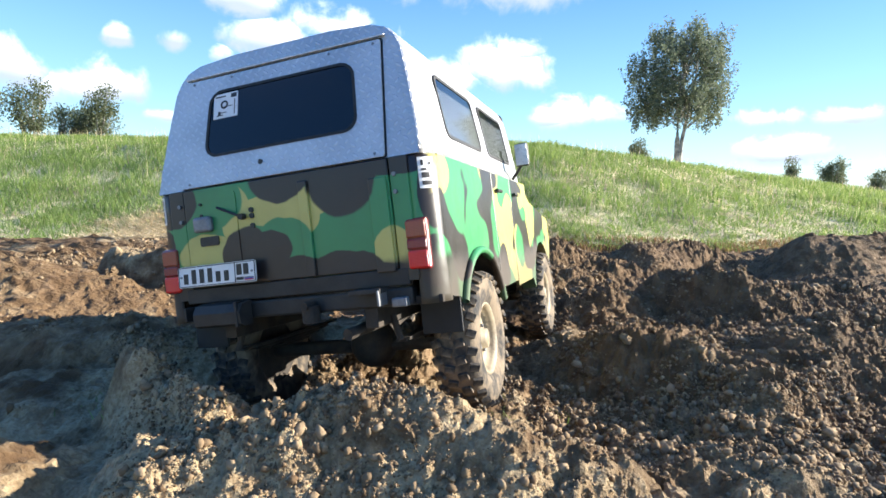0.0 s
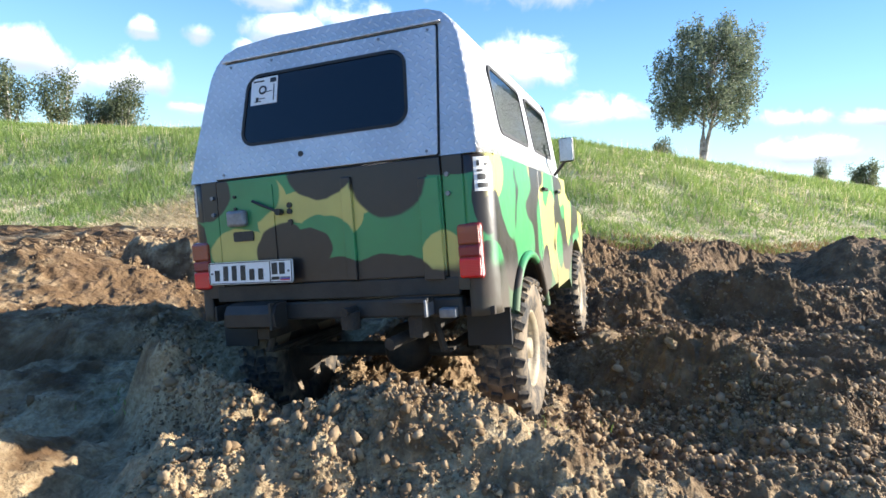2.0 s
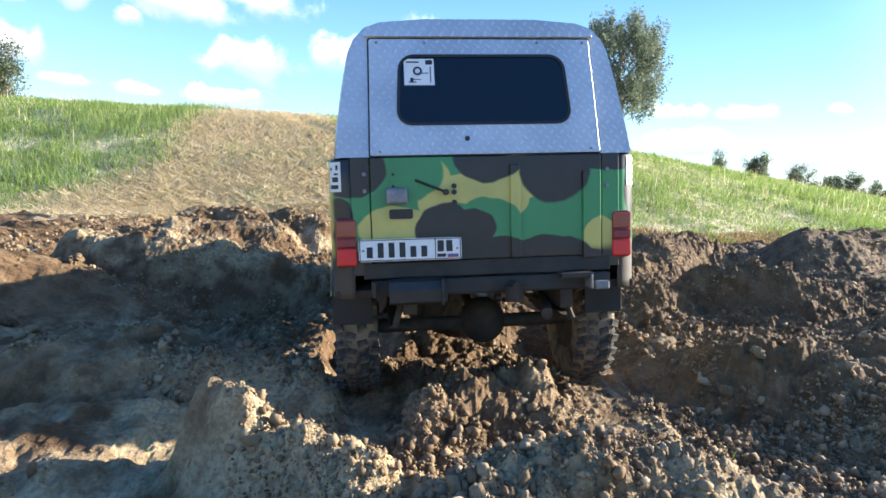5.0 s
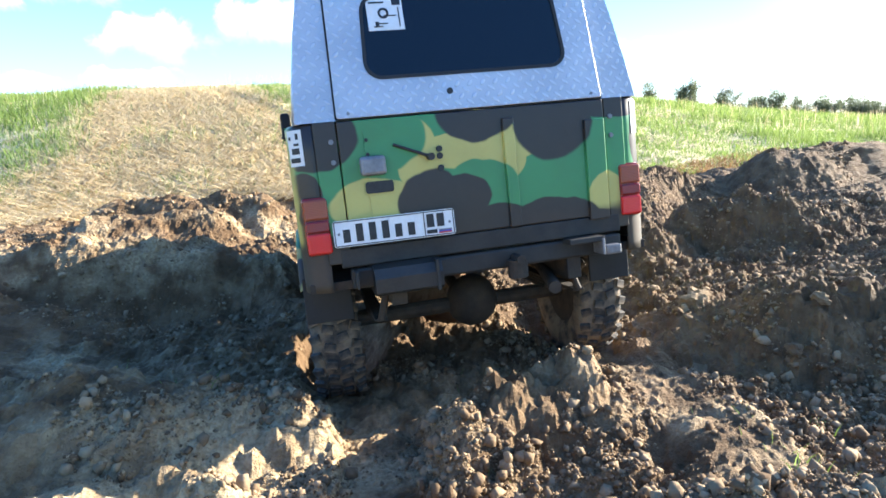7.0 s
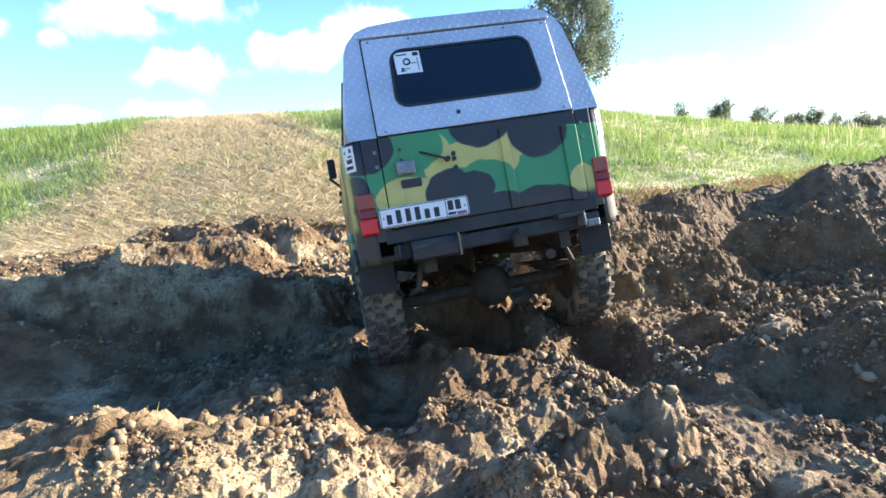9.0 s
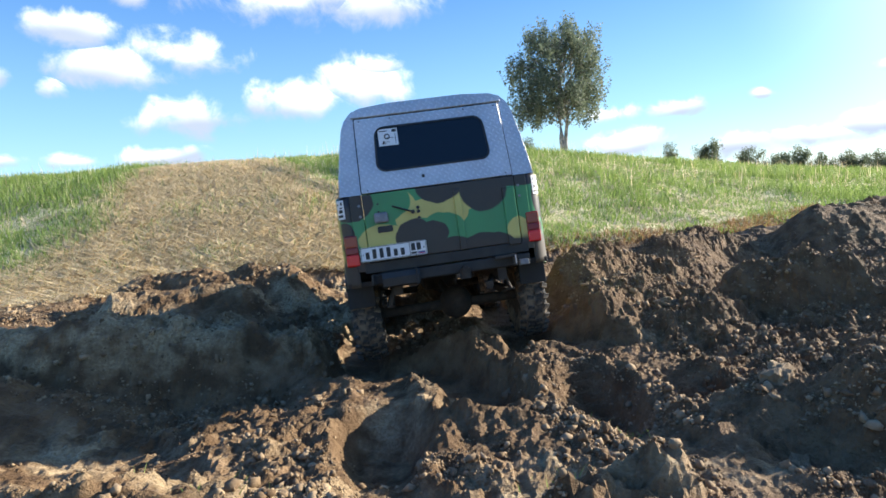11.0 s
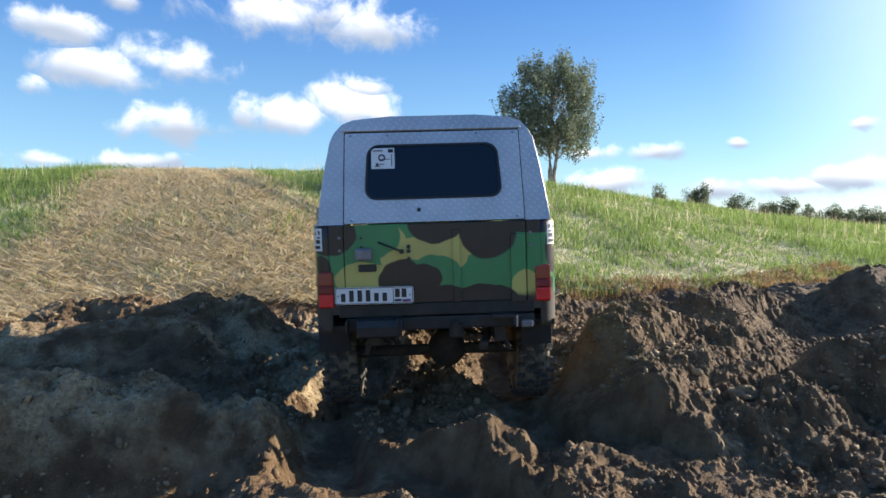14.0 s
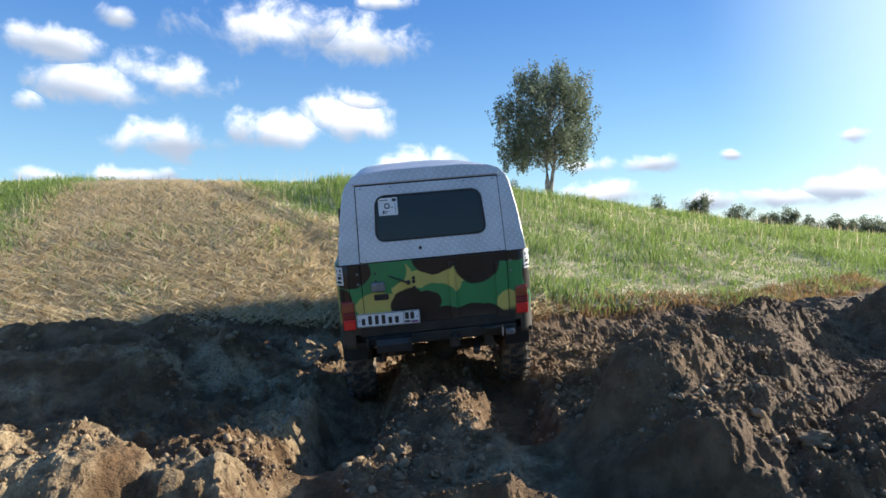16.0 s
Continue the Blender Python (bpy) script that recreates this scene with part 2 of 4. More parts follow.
CLOD = material("dried_clod", build_clod)
MUD = material("mud", build_mud)
HILL = material("hill_turf", build_hill)
GRASS = leaf_material("grass", (0.08, 0.135, 0.025), (0.28, 0.36, 0.10))
STRAW = leaf_material("straw", (0.40, 0.30, 0.155), (0.76, 0.64, 0.42), 0.7)
DRY_WEED = leaf_material("dry_weed", (0.14, 0.075, 0.035), (0.34, 0.22, 0.10), 0.7)
LEAF = leaf_material("birch_leaf", (0.075, 0.10, 0.065), (0.185, 0.215, 0.14))
BUSH = leaf_material("bush_leaf", (0.07, 0.09, 0.05), (0.16, 0.18, 0.10))
BARK = surface("birch_bark", (0.08, 0.07, 0.06), (0.5, 0.48, 0.44), 0.8, scale=3.0)

# ---------------------------------------------------------------- shapes
def part(name, bm, mat, parent=None, label="", smooth=False):
    mesh = bpy.data.meshes.new(name)
    bm.normal_update()
    bm.to_mesh(mesh)
    bm.free()
    if smooth:
        mesh.polygons.foreach_set("use_smooth", [True] * len(mesh.polygons))
    mesh.materials.append(mat)
    ob = new(name, mesh)
    ob.parent = parent
    if label:
        tagged(ob, label)
    return ob


def lattice(ix, iy, seed):
    h = (ix.astype(np.int64) * 374761393 + iy.astype(np.int64) * 668265263 + seed * 974711) & 0x7FFFFFFF
    h = ((h ^ (h >> 13)) * 1274126177) & 0x7FFFFFFF
    return ((h ^ (h >> 16)) & 0xFFFF) / 65535.0


def value_noise(x, y, seed=0):
    ix, iy = np.floor(x), np.floor(y)
    fx, fy = x - ix, y - iy
    fx, fy = fx * fx * (3 - 2 * fx), fy * fy * (3 - 2 * fy)
    a, b = lattice(ix, iy, seed), lattice(ix + 1, iy, seed)
    c, d = lattice(ix, iy + 1, seed), lattice(ix + 1, iy + 1, seed)
    return (a * (1 - fx) + b * fx) * (1 - fy) + (c * (1 - fx) + d * fx) * fy - 0.5


def fractal(x, y, scale, octaves, seed=0, gain=0.5):
    total, amp = 0 * x, 1.0
    for k in range(octaves):
        total = total + amp * value_noise(x * scale + 17.3 * k, y * scale - 9.1 * k, seed + k)
        scale, amp = scale * 2.03, amp * gain
    return total


def lumps(x, y, scale, seed):
    """Rounded clods: a dome in each cell of a jittered lattice."""
    x, y = x * scale, y * scale
    ix, iy = np.floor(x), np.floor(y)
    best = np.zeros_like(x)
    for dx in (-1, 0, 1):
        for dy in (-1, 0, 1):
            jx, jy = ix + dx, iy + dy
            px, py = jx + 0.15 + 0.7 * lattice(jx, jy, seed), jy + 0.15 + 0.7 * lattice(jx, jy, seed + 5)
            size = 0.25 + 0.6 * lattice(jx, jy, seed + 9) ** 2
            d = ((x - px) ** 2 + (y - py) ** 2) / (size * size)
            best = np.maximum(best, size * np.sqrt(np.maximum(0, 1 - d)))
    return best


def smooth_step(v):
    v = np.clip(v, 0, 1)
    return v * v * (3 - 2 * v)


def ridge(x, y, x1, y1, x2, y2, width, height, power=2.0):
    """A bank of earth from one point to another, with a rounded back."""
    dx, dy = x2 - x1, y2 - y1
    t = np.clip(((x - x1) * dx + (y - y1) * dy) / (dx * dx + dy * dy + 1e-9), 0, 1)
    d = np.hypot(x - x1 - t * dx, y - y1 - t * dy) / width
    return height * np.exp(-(d**power))


def hill_height(x, y):
    right = np.maximum(x - 2, 0)
    crest = np.maximum(2.75 - 0.078 * right, 0.25) + 0.1 * fractal(x, y, 0.12, 3, 40)
    foot = 10.3 + 0.12 * right - 0.1 * np.minimum(x + 3, 0)
    run = 11.0 + 0.35 * np.minimum(right, 30)
    v = (y - foot) / run
    rise = np.clip(v, 0, 1)
    rise = rise * rise * (3 - 2 * rise) * 0.5 + 0.5 * np.clip(v, 0, 1)
    beyond = np.clip(y - foot - run, 0, 40) * 0.05 * np.clip(1 - right / 40, 0, 1)
    # wheel tracks worn up the mown strip
    for shift in (0.0, 1.35):
        off = np.abs(x - shift + 1.1 + 0.45 * (y - 13) + 0.25 * np.sin(0.7 * y)) / 0.24
        rise = rise - 0.018 * np.exp(-(off**4)) * smooth_step((y - 12.5) / 1.5)
    return crest * rise + beyond + 0.12 * fractal(x, y, 0.5, 3, 60) * smooth_step(v * 4)


def mud_share(x, y):
    """One on the churned earth, nought on the grass."""
    edge = 10.9 + 0.9 * fractal(x, y, 0.35, 3, 5) + np.where(x > 1, 0.28 * (x - 1), 0) - np.where(x < -5, 0.35 * (-5 - x), 0)
    return 1 - smooth_step((y - edge) / 1.2)


def wheel_trails():
    """Where the four tyres' lowest points run."""
    times = np.array([t for t, _ in CAR_POSES])
    spots = {}
    for side in (-0.72, 0.72):
        for axle in (0.72, 3.10):
            spots[side, axle] = np.array([m @ Vector((side, axle, 0.0)) for _, m in CAR_POSES])
    fine = np.arange(0, 16.01, 0.05)
    return [np.stack([np.interp(fine, times, p[:, k]) for k in range(3)], 1) for p in spots.values()]


TRAILS = wheel_trails()


def ground_height(x, y, detail=True):
    m = mud_share(x, y)
    z = -0.22 + hill_height(x, y) - 0.12 * m
    # banks run into one another; hollows are taken off
    up, down = 0 * x, 0 * x
    wx, wy = x + 0.14 * fractal(x, y, 1.6, 3, 61), y + 0.14 * fractal(x, y, 1.6, 3, 67)
    for row in BANKS:
        one = ridge(wx, wy, *row)
        if row[5] > 0:
            up = up + one**4
        else:
            down = down + one
    z = z + (up**0.25 + down) * m + 0.24 * m * smooth_step((-4.3 - x) / 1.6)
    rough = 0.09 * fractal(x, y, 0.9, 4, 11) + 0.09 * fractal(x, y, 2.6, 4, 23)
    z = z + rough * m
    # the tyres press their way
    low, near = np.full_like(x, 9.0), np.zeros_like(x)
    for trail in TRAILS:
        for px, py, pz in trail[::2]:
            d = np.hypot(x - px, (y - py))
            hit = d < 0.55
            if hit.any():
                w = np.exp(-((d[hit] / 0.24) ** 4))
                low[hit] = np.minimum(low[hit], pz + 0.02 + 1.7 * np.maximum(d[hit] - 0.17, 0))
                near[hit] = np.maximum(near[hit], w)
    pressed = np.minimum(z, low)
    # earth is never far below the tyre
    pressed = pressed + near * np.clip(low - 0.04 - pressed, 0, 0.12)
    z = np.where(low < 8, pressed, z)
    if detail:
        chop = (1 - 0.6 * near) * m * smooth_step((y + 0.4) / 1.2)
        gate = smooth_step(fractal(x, y, 0.8, 3, 71) * 1.6 + 0.55)
        bx, by = x + 0.06 * fractal(x, y, 6.0, 3, 111), y + 0.06 * fractal(x, y, 6.0, 3, 117)
        clods = 0.05 * lumps(bx, by, 3.1, 3) * gate + 0.036 * lumps(bx + 5, by, 6.3, 13) * gate + 0.02 * lumps(bx, by + 3, 13.0, 29)
        z = z + chop * (clods + (0.06 + 0.065 * gate) * np.abs(fractal(x, y, 4.5, 5, 31, 0.64)) + (0.014 + 0.026 * gate) * fractal(x, y, 19.0, 2, 47, 0.8))
        z = z + 0.04 * (1 - m) * fractal(x, y, 3.0, 3, 77)
    return z


# banks of earth: from, to, half width, height, and how steep
BANKS = [
    (-1.30, 2.42, -0.75, 2.60, 0.33, 0.38), (-0.75, 2.60, -0.28, 2.60, 0.36, 0.47), (-0.2, 2.50, 0.1, 2.47, 0.3, 0.36), (0.1, 2.45, 0.55, 2.55, 0.28, 0.24),
    (-2.0, 3.2, -1.85, 3.1, 0.13, 0.46, 3), (-1.85, 3.1, -1.3, 2.80, 0.20, 0.36, 3), (1.10, 4.48, 1.45, 4.35, 0.42, 0.42, 3), (1.45, 4.35, 1.75, 3.8, 0.34, 0.29, 3),
    (1.75, 3.8, 1.5, 3.0, 0.4, 0.16), (0.7, 4.85, 1.10, 4.48, 0.35, 0.27), (2.6, 5.0, 4.5, 6.0, 0.7, 0.34),
]
BANKS += [
    (2.2, 7.2, 2.95, 6.85, 0.33, 0.46, 3), (2.95, 6.85, 4.2, 7.0, 0.5, 0.40), (0.52, 6.9, 0.65, 7.7, 0.36, 0.44), (0.62, 7.66, 0.95, 7.85, 0.40, 0.66, 3),
    (0.95, 7.85, 1.9, 8.1, 0.48, 0.48), (0.8, 7.2, 1.2, 7.3, 0.4, 0.38), (1.2, 6.6, 1.6, 6.9, 0.4, 0.30), (2.4, 9.1, 3.4, 10.1, 0.55, 0.60),
    (3.4, 10.1, 4.2, 10.2, 0.6, 0.40), (4.6, 10.6, 5.9, 11.3, 0.8, 0.36), (5.4, 10.0, 7.6, 10.4, 0.75, 0.80),
]
BANKS += [
    (1.7, 9.0, 2.4, 9.1, 0.5, 0.40), (7.6, 10.4, 11, 11.5, 1.0, 0.5), (5, 8.3, 8, 9.2, 0.9, 0.38), (-4.5, 10.3, -2.6, 10.3, 0.48, 0.56), (-4.6, 7.3, -2.7, 7.2, 0.36, 0.52, 4),
    (-2.7, 7.2, -2.05, 7.2, 0.26, 0.32, 3), (-5.2, 6.2, -4.4, 6.6, 0.45, 0.3), (-4.4, 9.3, -3.2, 9.6, 0.45, 0.46), (-3.2, 5.8, -2.6, 7.2, 0.65, -0.16),
    (-3.6, 4.1, -2.45, 4.15, 0.45, 0.32, 4), (-2.45, 4.15, -2.0, 4.3, 0.28, 0.26), (-2.9, 3.4, -2.5, 3.5, 0.4, 0.18),
]
BANKS += [
    (-1.05, 3.8, -0.45, 3.95, 0.28, 0.24), (-1.15, 6.6, -0.65, 6.75, 0.24, 0.28), (-1.0, 9.3, -0.4, 9.9, 0.28, 0.26), (-0.9, 5.4, -0.6, 5.9, 0.25, 0.14),
    (-2.35, 2.0, -2.2, 2.35, 0.28, 0.26), (-0.6, 8.1, -0.5, 8.5, 0.25, 0.2),
]


def graded(start, stop, fine_from, fine_to, fine, coarse, middle=0.0):
    """Steps that are fine in the middle and widen outward."""
    steps = list(np.arange(fine_from, fine_to, fine))
    gap, v = fine, fine_to
    while v < middle:
        steps.append(v)
        gap = min(gap * 1.06, 0.085)
        v += gap
    while v < stop:
        steps.append(v)
        gap = min(gap * 1.06, coarse)
        v += gap
    gap, v = fine, fine_from
    while v > start:
        gap = min(gap * 1.06, coarse)
        v -= gap
        steps.insert(0, v)
    return np.array(steps)


def build_ground():
    xs, ys = graded(-900, 900, -4.4, 5.0, 0.019, 60), graded(-200, 1500, 1.5, 10.4, 0.021, 60, 21.0)
    gx, gy = np.meshgrid(xs, ys)
    z = ground_height(gx, gy)
    far = np.hypot(gx, gy)
    z = np.where(far > 60, z - (far - 60) * 0.02, z)
    z = np.maximum(z, -4.0)
    w = len(xs)
    i = (np.arange(len(ys) - 1)[:, None] * w + np.arange(w - 1)[None, :]).ravel()
    faces = np.stack([i, i + 1, i + 1 + w, i + w], 1)
    mesh = bpy.data.meshes.new("ground")
    mesh.vertices.add(gx.size)
    mesh.vertices.foreach_set("co", np.stack([gx, gy, z], -1).ravel())
    mesh.loops.add(faces.size)
    mesh.loops.foreach_set("vertex_index", faces.ravel())
    mesh.polygons.add(len(faces))
    mesh.polygons.foreach_set("loop_start", np.arange(len(faces)) * 4)
    mesh.materials.append(MUD)
    mesh.materials.append(HILL)
    cx, cy = gx.ravel()[i], gy.ravel()[i]
    share = mud_share(cx, cy) + 0.5 * fractal(cx, cy, 1.5, 3, 88)
    mesh.polygons.foreach_set("material_index", (share < 0.5).astype(np.int32))
    mesh.polygons.foreach_set("use_smooth", share < 0.5)
    mesh.update(calc_edges=True)
    return tagged(new("ground", mesh), "churned brown mud below a grassy straw-covered hillside", "ground", kind="structure")


build_ground()


# ---------------------------------------------------------------- clods
def icosahedron():
    g = (1 + 5**0.5) / 2
    v = np.array([(-1, g, 0), (1, g, 0), (-1, -g, 0), (1, -g, 0), (0, -1, g), (0, 1, g), (0, -1, -g), (0, 1, -g), (g, 0, -1), (g, 0, 1), (-g, 0, -1), (-g, 0, 1)])
    near = [(i, j, k) for i in range(12) for j in range(i + 1, 12) for k in range(j + 1, 12)
            if max(np.linalg.norm(v[i] - v[j]), np.linalg.norm(v[j] - v[k]), np.linalg.norm(v[i] - v[k])) < 2.1]
    faces = [(i, j, k) if np.dot(np.cross(v[j] - v[i], v[k] - v[i]), v[i]) > 0 else (i, k, j) for i, j, k in near]
    return v / np.linalg.norm(v[0]), np.array(faces)


def joined(name, verts, faces, mat, smooth=False):
    """One mesh from arrays of points and equal faces."""
    mesh = bpy.data.meshes.new(name)
    mesh.vertices.add(len(verts))
    mesh.vertices.foreach_set("co", np.ascontiguousarray(verts, dtype=np.float32).ravel())
    k = faces.shape[1]
    mesh.loops.add(faces.size)
    mesh.loops.foreach_set("vertex_index", faces.ravel().astype(np.int32))
    mesh.polygons.add(len(faces))
    mesh.polygons.foreach_set("loop_start", (np.arange(len(faces)) * k).astype(np.int32))
    if smooth:
        mesh.polygons.foreach_set("use_smooth", [True] * len(faces))
    mesh.materials.append(mat)
    mesh.update(calc_edges=True)
    return new(name, mesh)


def crumb_mesh(name, label, x, y, r, base, tris, rng):
    """Loose crumbs, each one bent out of shape, joined."""
    z = ground_height(x, y) + r * 0.25
    n, k = len(x), len(base)
    shape = base[None] * (1 + 0.8 * rng.uniform(-0.6, 0.6, (n, k, 1))) * rng.uniform(0.65, 1.3, (n, 1, 3))
    a = rng.uniform(0, 6.283, n)
    c, s = np.cos(a)[:, None], np.sin(a)[:, None]
    pts = np.stack([shape[..., 0] * c - shape[..., 1] * s, shape[..., 0] * s + shape[..., 1] * c, shape[..., 2]], -1) * r[:, None, None]
    pts += np.stack([x, y, z], -1)[:, None]
    faces = (np.arange(n)[:, None, None] * k + tris[None]).reshape(-1, 3)
    tagged(joined(name, pts.reshape(-1, 3), faces, CLOD), label, "mud crumbs", kind="stuff")


def build_crumbs(rng):
    near, count = 190000, 330000
    x = np.concatenate([rng.uniform(-3.4, 2.6, near), rng.uniform(-6.5, 7.0, count - near)])
    y = np.concatenate([rng.uniform(1.8, 5.2, near), 2.5 + 8.8 * rng.uniform(0, 1, count - near) ** 1.1])
    keep = (mud_share(x, y) > 0.4) & (1.3 * fractal(x, y, 0.9, 3, 71) + 0.6 * fractal(x, y, 4.0, 2, 55) + rng.uniform(-0.3, 0.3, count) > 0.12)
    for trail in TRAILS:
        for px, py, _ in trail[::6]:
            keep &= ~((np.hypot(x - px, y - py) < 0.14) & (rng.uniform(0, 1, count) < 0.8))
    x, y = x[keep], y[keep]
    u = rng.uniform(0, 1, len(x))
    big = u > 0.9
    r = np.where(big, 0.012 + 0.020 * rng.uniform(0, 1, len(x)) ** 3, 0.004 + 0.008 * rng.uniform(0, 1, len(x)) ** 2) * np.clip(0.8 + 0.045 * y, 0.8, 1.2)
    eight = np.array([(1, 0, 0), (0, 1, 0), (-1, 0, 0), (0, -1, 0), (0, 0, 1), (0, 0, -1)], dtype=float)
    tris = np.array([(0, 1, 4), (1, 2, 4), (2, 3, 4), (3, 0, 4), (1, 0, 5), (2, 1, 5), (3, 2, 5), (0, 3, 5)])
    crumb_mesh("mud_crumbs", "fine loose crumbs of dried mud", x[~big], y[~big], r[~big], eight, tris, rng)
    crumb_mesh("mud_crumbs", "loose brown crumbs of dried mud", x[big], y[big], r[big], *icosahedron(), rng)


def build_clods(rng):
    """Larger lumps, each one a thing."""
    forms = []
    for k in range(7):
        bm = bmesh.new()
        bmesh.ops.create_icosphere(bm, subdivisions=3, radius=1.0)
        for v in bm.verts:
            p = v.co * 1.3 + Vector((9.1 * k, 0, 0))
            v.co *= 1 + 0.55 * noise.noise(p) + 0.38 * noise.noise(p * 2.7) + 0.22 * noise.noise(p * 6.5)
            v.co.z *= 0.75
        forms.append(part("mud_clod", bm, CLOD, None, smooth=False))
    made = 0
    for _ in range(4000):
        x, y = rng.uniform(-4.5, 5.5), 1.9 + 8.6 * rng.uniform(0, 1) ** 1.3
        px, py = np.array([x]), np.array([y])
        if mud_share(px, py)[0] < 0.6 or fractal(px, py, 1.1, 3, 71)[0] < 0.08:
            continue
        if min(np.hypot(t[:, 0] - x, t[:, 1] - y).min() for t in TRAILS) < 0.32:
            continue
        r = 0.03 + 0.055 * rng.uniform(0, 1) ** 2
        ob = forms[made] if made < len(forms) else new("mud_clod", forms[made % len(forms)].data)
        ob.matrix_world = pose(x, y, float(ground_height(px, py)[0]) + 0.1 * r, rng.uniform(-25, 25), rng.uniform(-25, 25), rng.uniform(0, 360)) @ Matrix.Diagonal((r, r * rng.uniform(0.75, 1.1), r, 1))
        tagged(ob, "rough brown clod of dried mud lying on churned earth", "mud clod", "mud clods")
        made += 1
        if made >= 90:
            break


RNG = np.random.default_rng(5)
build_crumbs(RNG)
build_clods(RNG)


# ---------------------------------------------------------------- grass
def green_share(x, y):
    """Where the grass stands: left of the mown strip and right of the car's way."""
    left = smooth_step((-7.0 - x + 1.6 * fractal(x, y, 0.4, 3, 90)) / 1.6)
    right = smooth_step((x - 0.5 + 0.56 * (y - 11.5) + 1.6 * fractal(x, y, 0.4, 3, 93)) / 1.4)
    patches = 0.25 * smooth_step((fractal(x, y, 0.7, 3, 97) - 0.12) / 0.2)
    return np.maximum(np.maximum(left, right), patches)


def blades(name, label, category, x, y, height, width, lean, mat, rng, flat=False):
    n = len(x)
    z = ground_height(x, y, False)
    far = np.hypot(x, y)
    z = np.where(far > 60, z - (far - 60) * 0.02, z)
    a = rng.uniform(0, 6.283, n)
    side = np.stack([np.cos(a), np.sin(a), 0 * a], -1) * width[:, None]
    b = rng.uniform(0, 6.283, n)
    tip = np.stack([np.cos(b) * lean, np.sin(b) * lean, np.ones(n) * (0.34 if flat else 1.0)], -1)
    root = np.stack([x, y, z - 0.01 + (0.03 if flat else 0.0)], -1)
    mid, end = root + tip * np.array([0.45, 0.45, 0.6]) * height[:, None], root + tip * height[:, None]
    pts = np.stack([root - side, root + side, mid + side * 0.7, mid - side * 0.7, end], 1).reshape(-1, 3)
    k = np.arange(n)[:, None] * 5
    faces = np.concatenate([k + [0, 1, 2], k + [0, 2, 3], k + [3, 2, 4]])
    return tagged(joined(name, pts, faces, mat), label, category, kind="stuff")


def build_grass(rng):
    # the near slope, then the far slope with broader tufts
    count = 420000
    y = 9.5 + 27 * rng.uniform(0, 1, count) ** 1.35
    x = rng.uniform(-1.05, 1.15, count) * (5.5 + 0.92 * y)
    keep = (mud_share(x, y) < np.where(x > 1, 0.75, 0.35)) & (rng.uniform(0, 1, count) < green_share(x, y) * 0.96 + 0.03)
    x, y = x[keep], y[keep]
    clump = np.clip(0.75 + 1.0 * fractal(x, y, 0.8, 3, 101), 0.35, 1.5)
    edge = np.clip(0.35 + 0.65 * (y - 10.5) / 4.0, 0.35, 1.0)
    h = rng.uniform(0.08, 0.34, len(x)) * clump * edge
    w = rng.uniform(0.004, 0.009, len(x)) * (0.6 + y / 26)
    blades("tall_grass", "tall sunlit green grass on the hillside", "grass", x, y, h, w, rng.uniform(0.1, 0.9, len(x)), GRASS, rng)
    # seed stalks along the crest
    pick = (y > 16) & (rng.uniform(0, 1, len(x)) < 0.012)
    x2, y2 = x[pick], y[pick]
    blades("seed_stalks", "thin pale grass stalks above the green grass", "grass", x2, y2, rng.uniform(0.3, 0.6, len(x2)), np.full(len(x2), 0.006), rng.uniform(0.03, 0.25, len(x2)), STRAW, rng)
    # cut straw lying on the mown strip
    count = 215000
    y = 8.4 + 14.2 * rng.uniform(0, 1, count) ** 1.2
    x = rng.uniform(-12, 9, count)
    keep = (mud_share(x, y) < 0.75) & (rng.uniform(0, 1, count) > green_share(x, y) * 0.985)
    x, y = x[keep], y[keep]
    blades("cut_straw", "pale cut straw lying on the mown strip", "straw", x, y, rng.uniform(0.12, 0.42, len(x)), rng.uniform(0.007, 0.018, len(x)), rng.uniform(0.7, 1.1, len(x)), STRAW, rng, True)
    # dry weeds where the mud ends
    count = 30000
    x, y = rng.uniform(0.8, 9.0, count), rng.uniform(10.6, 14.5, count)
    keep = np.abs(mud_share(x, y) - 0.45) < 0.42
    x, y = x[keep], y[keep]
    blades("dry_weeds", "low rust-brown dry weeds along the edge of the mud", "weeds", x, y, rng.uniform(0.04, 0.16, len(x)), rng.uniform(0.004, 0.010, len(x)), rng.uniform(0.2, 1.0, len(x)), DRY_WEED, rng)
    # a few weeds in the mud
    x, y = rng.normal(0, 0.12, 500), rng.normal(0, 0.12, 500)
    spot = rng.integers(0, 9, 500)
    cx, cy = rng.uniform(-2.4, 1.4, 9), rng.uniform(2.4, 5.2, 9)
    blades("mud_weeds", "sparse green weeds in the mud", "weeds", cx[spot] + x, cy[spot] + y, rng.uniform(0.03, 0.10, 500), np.full(500, 0.003), rng.uniform(0.2, 0.9, 500), GRASS, rng)


build_grass(RNG)


# ---------------------------------------------------------------- trees and bushes
def limb(bm, points, radii, segments=7):
    rings = []
    for k, (p, r) in enumerate(zip(points, radii)):
        ahead = (Vector(points[min(k + 1, len(points) - 1)]) - Vector(points[max(k - 1, 0)])).normalized()
        turn = ahead.to_track_quat("Z", "Y")
        rings.append([bm.verts.new(Vector(p) + turn @ Vector((r * math.cos(6.2832 * i / segments), r * math.sin(6.2832 * i / segments), 0))) for i in range(segments)])
    for p, q in zip(rings, rings[1:]):
        for i in range(segments):
            j = (i + 1) % segments
            bm.faces.new((p[i], p[j], q[j], q[i]))


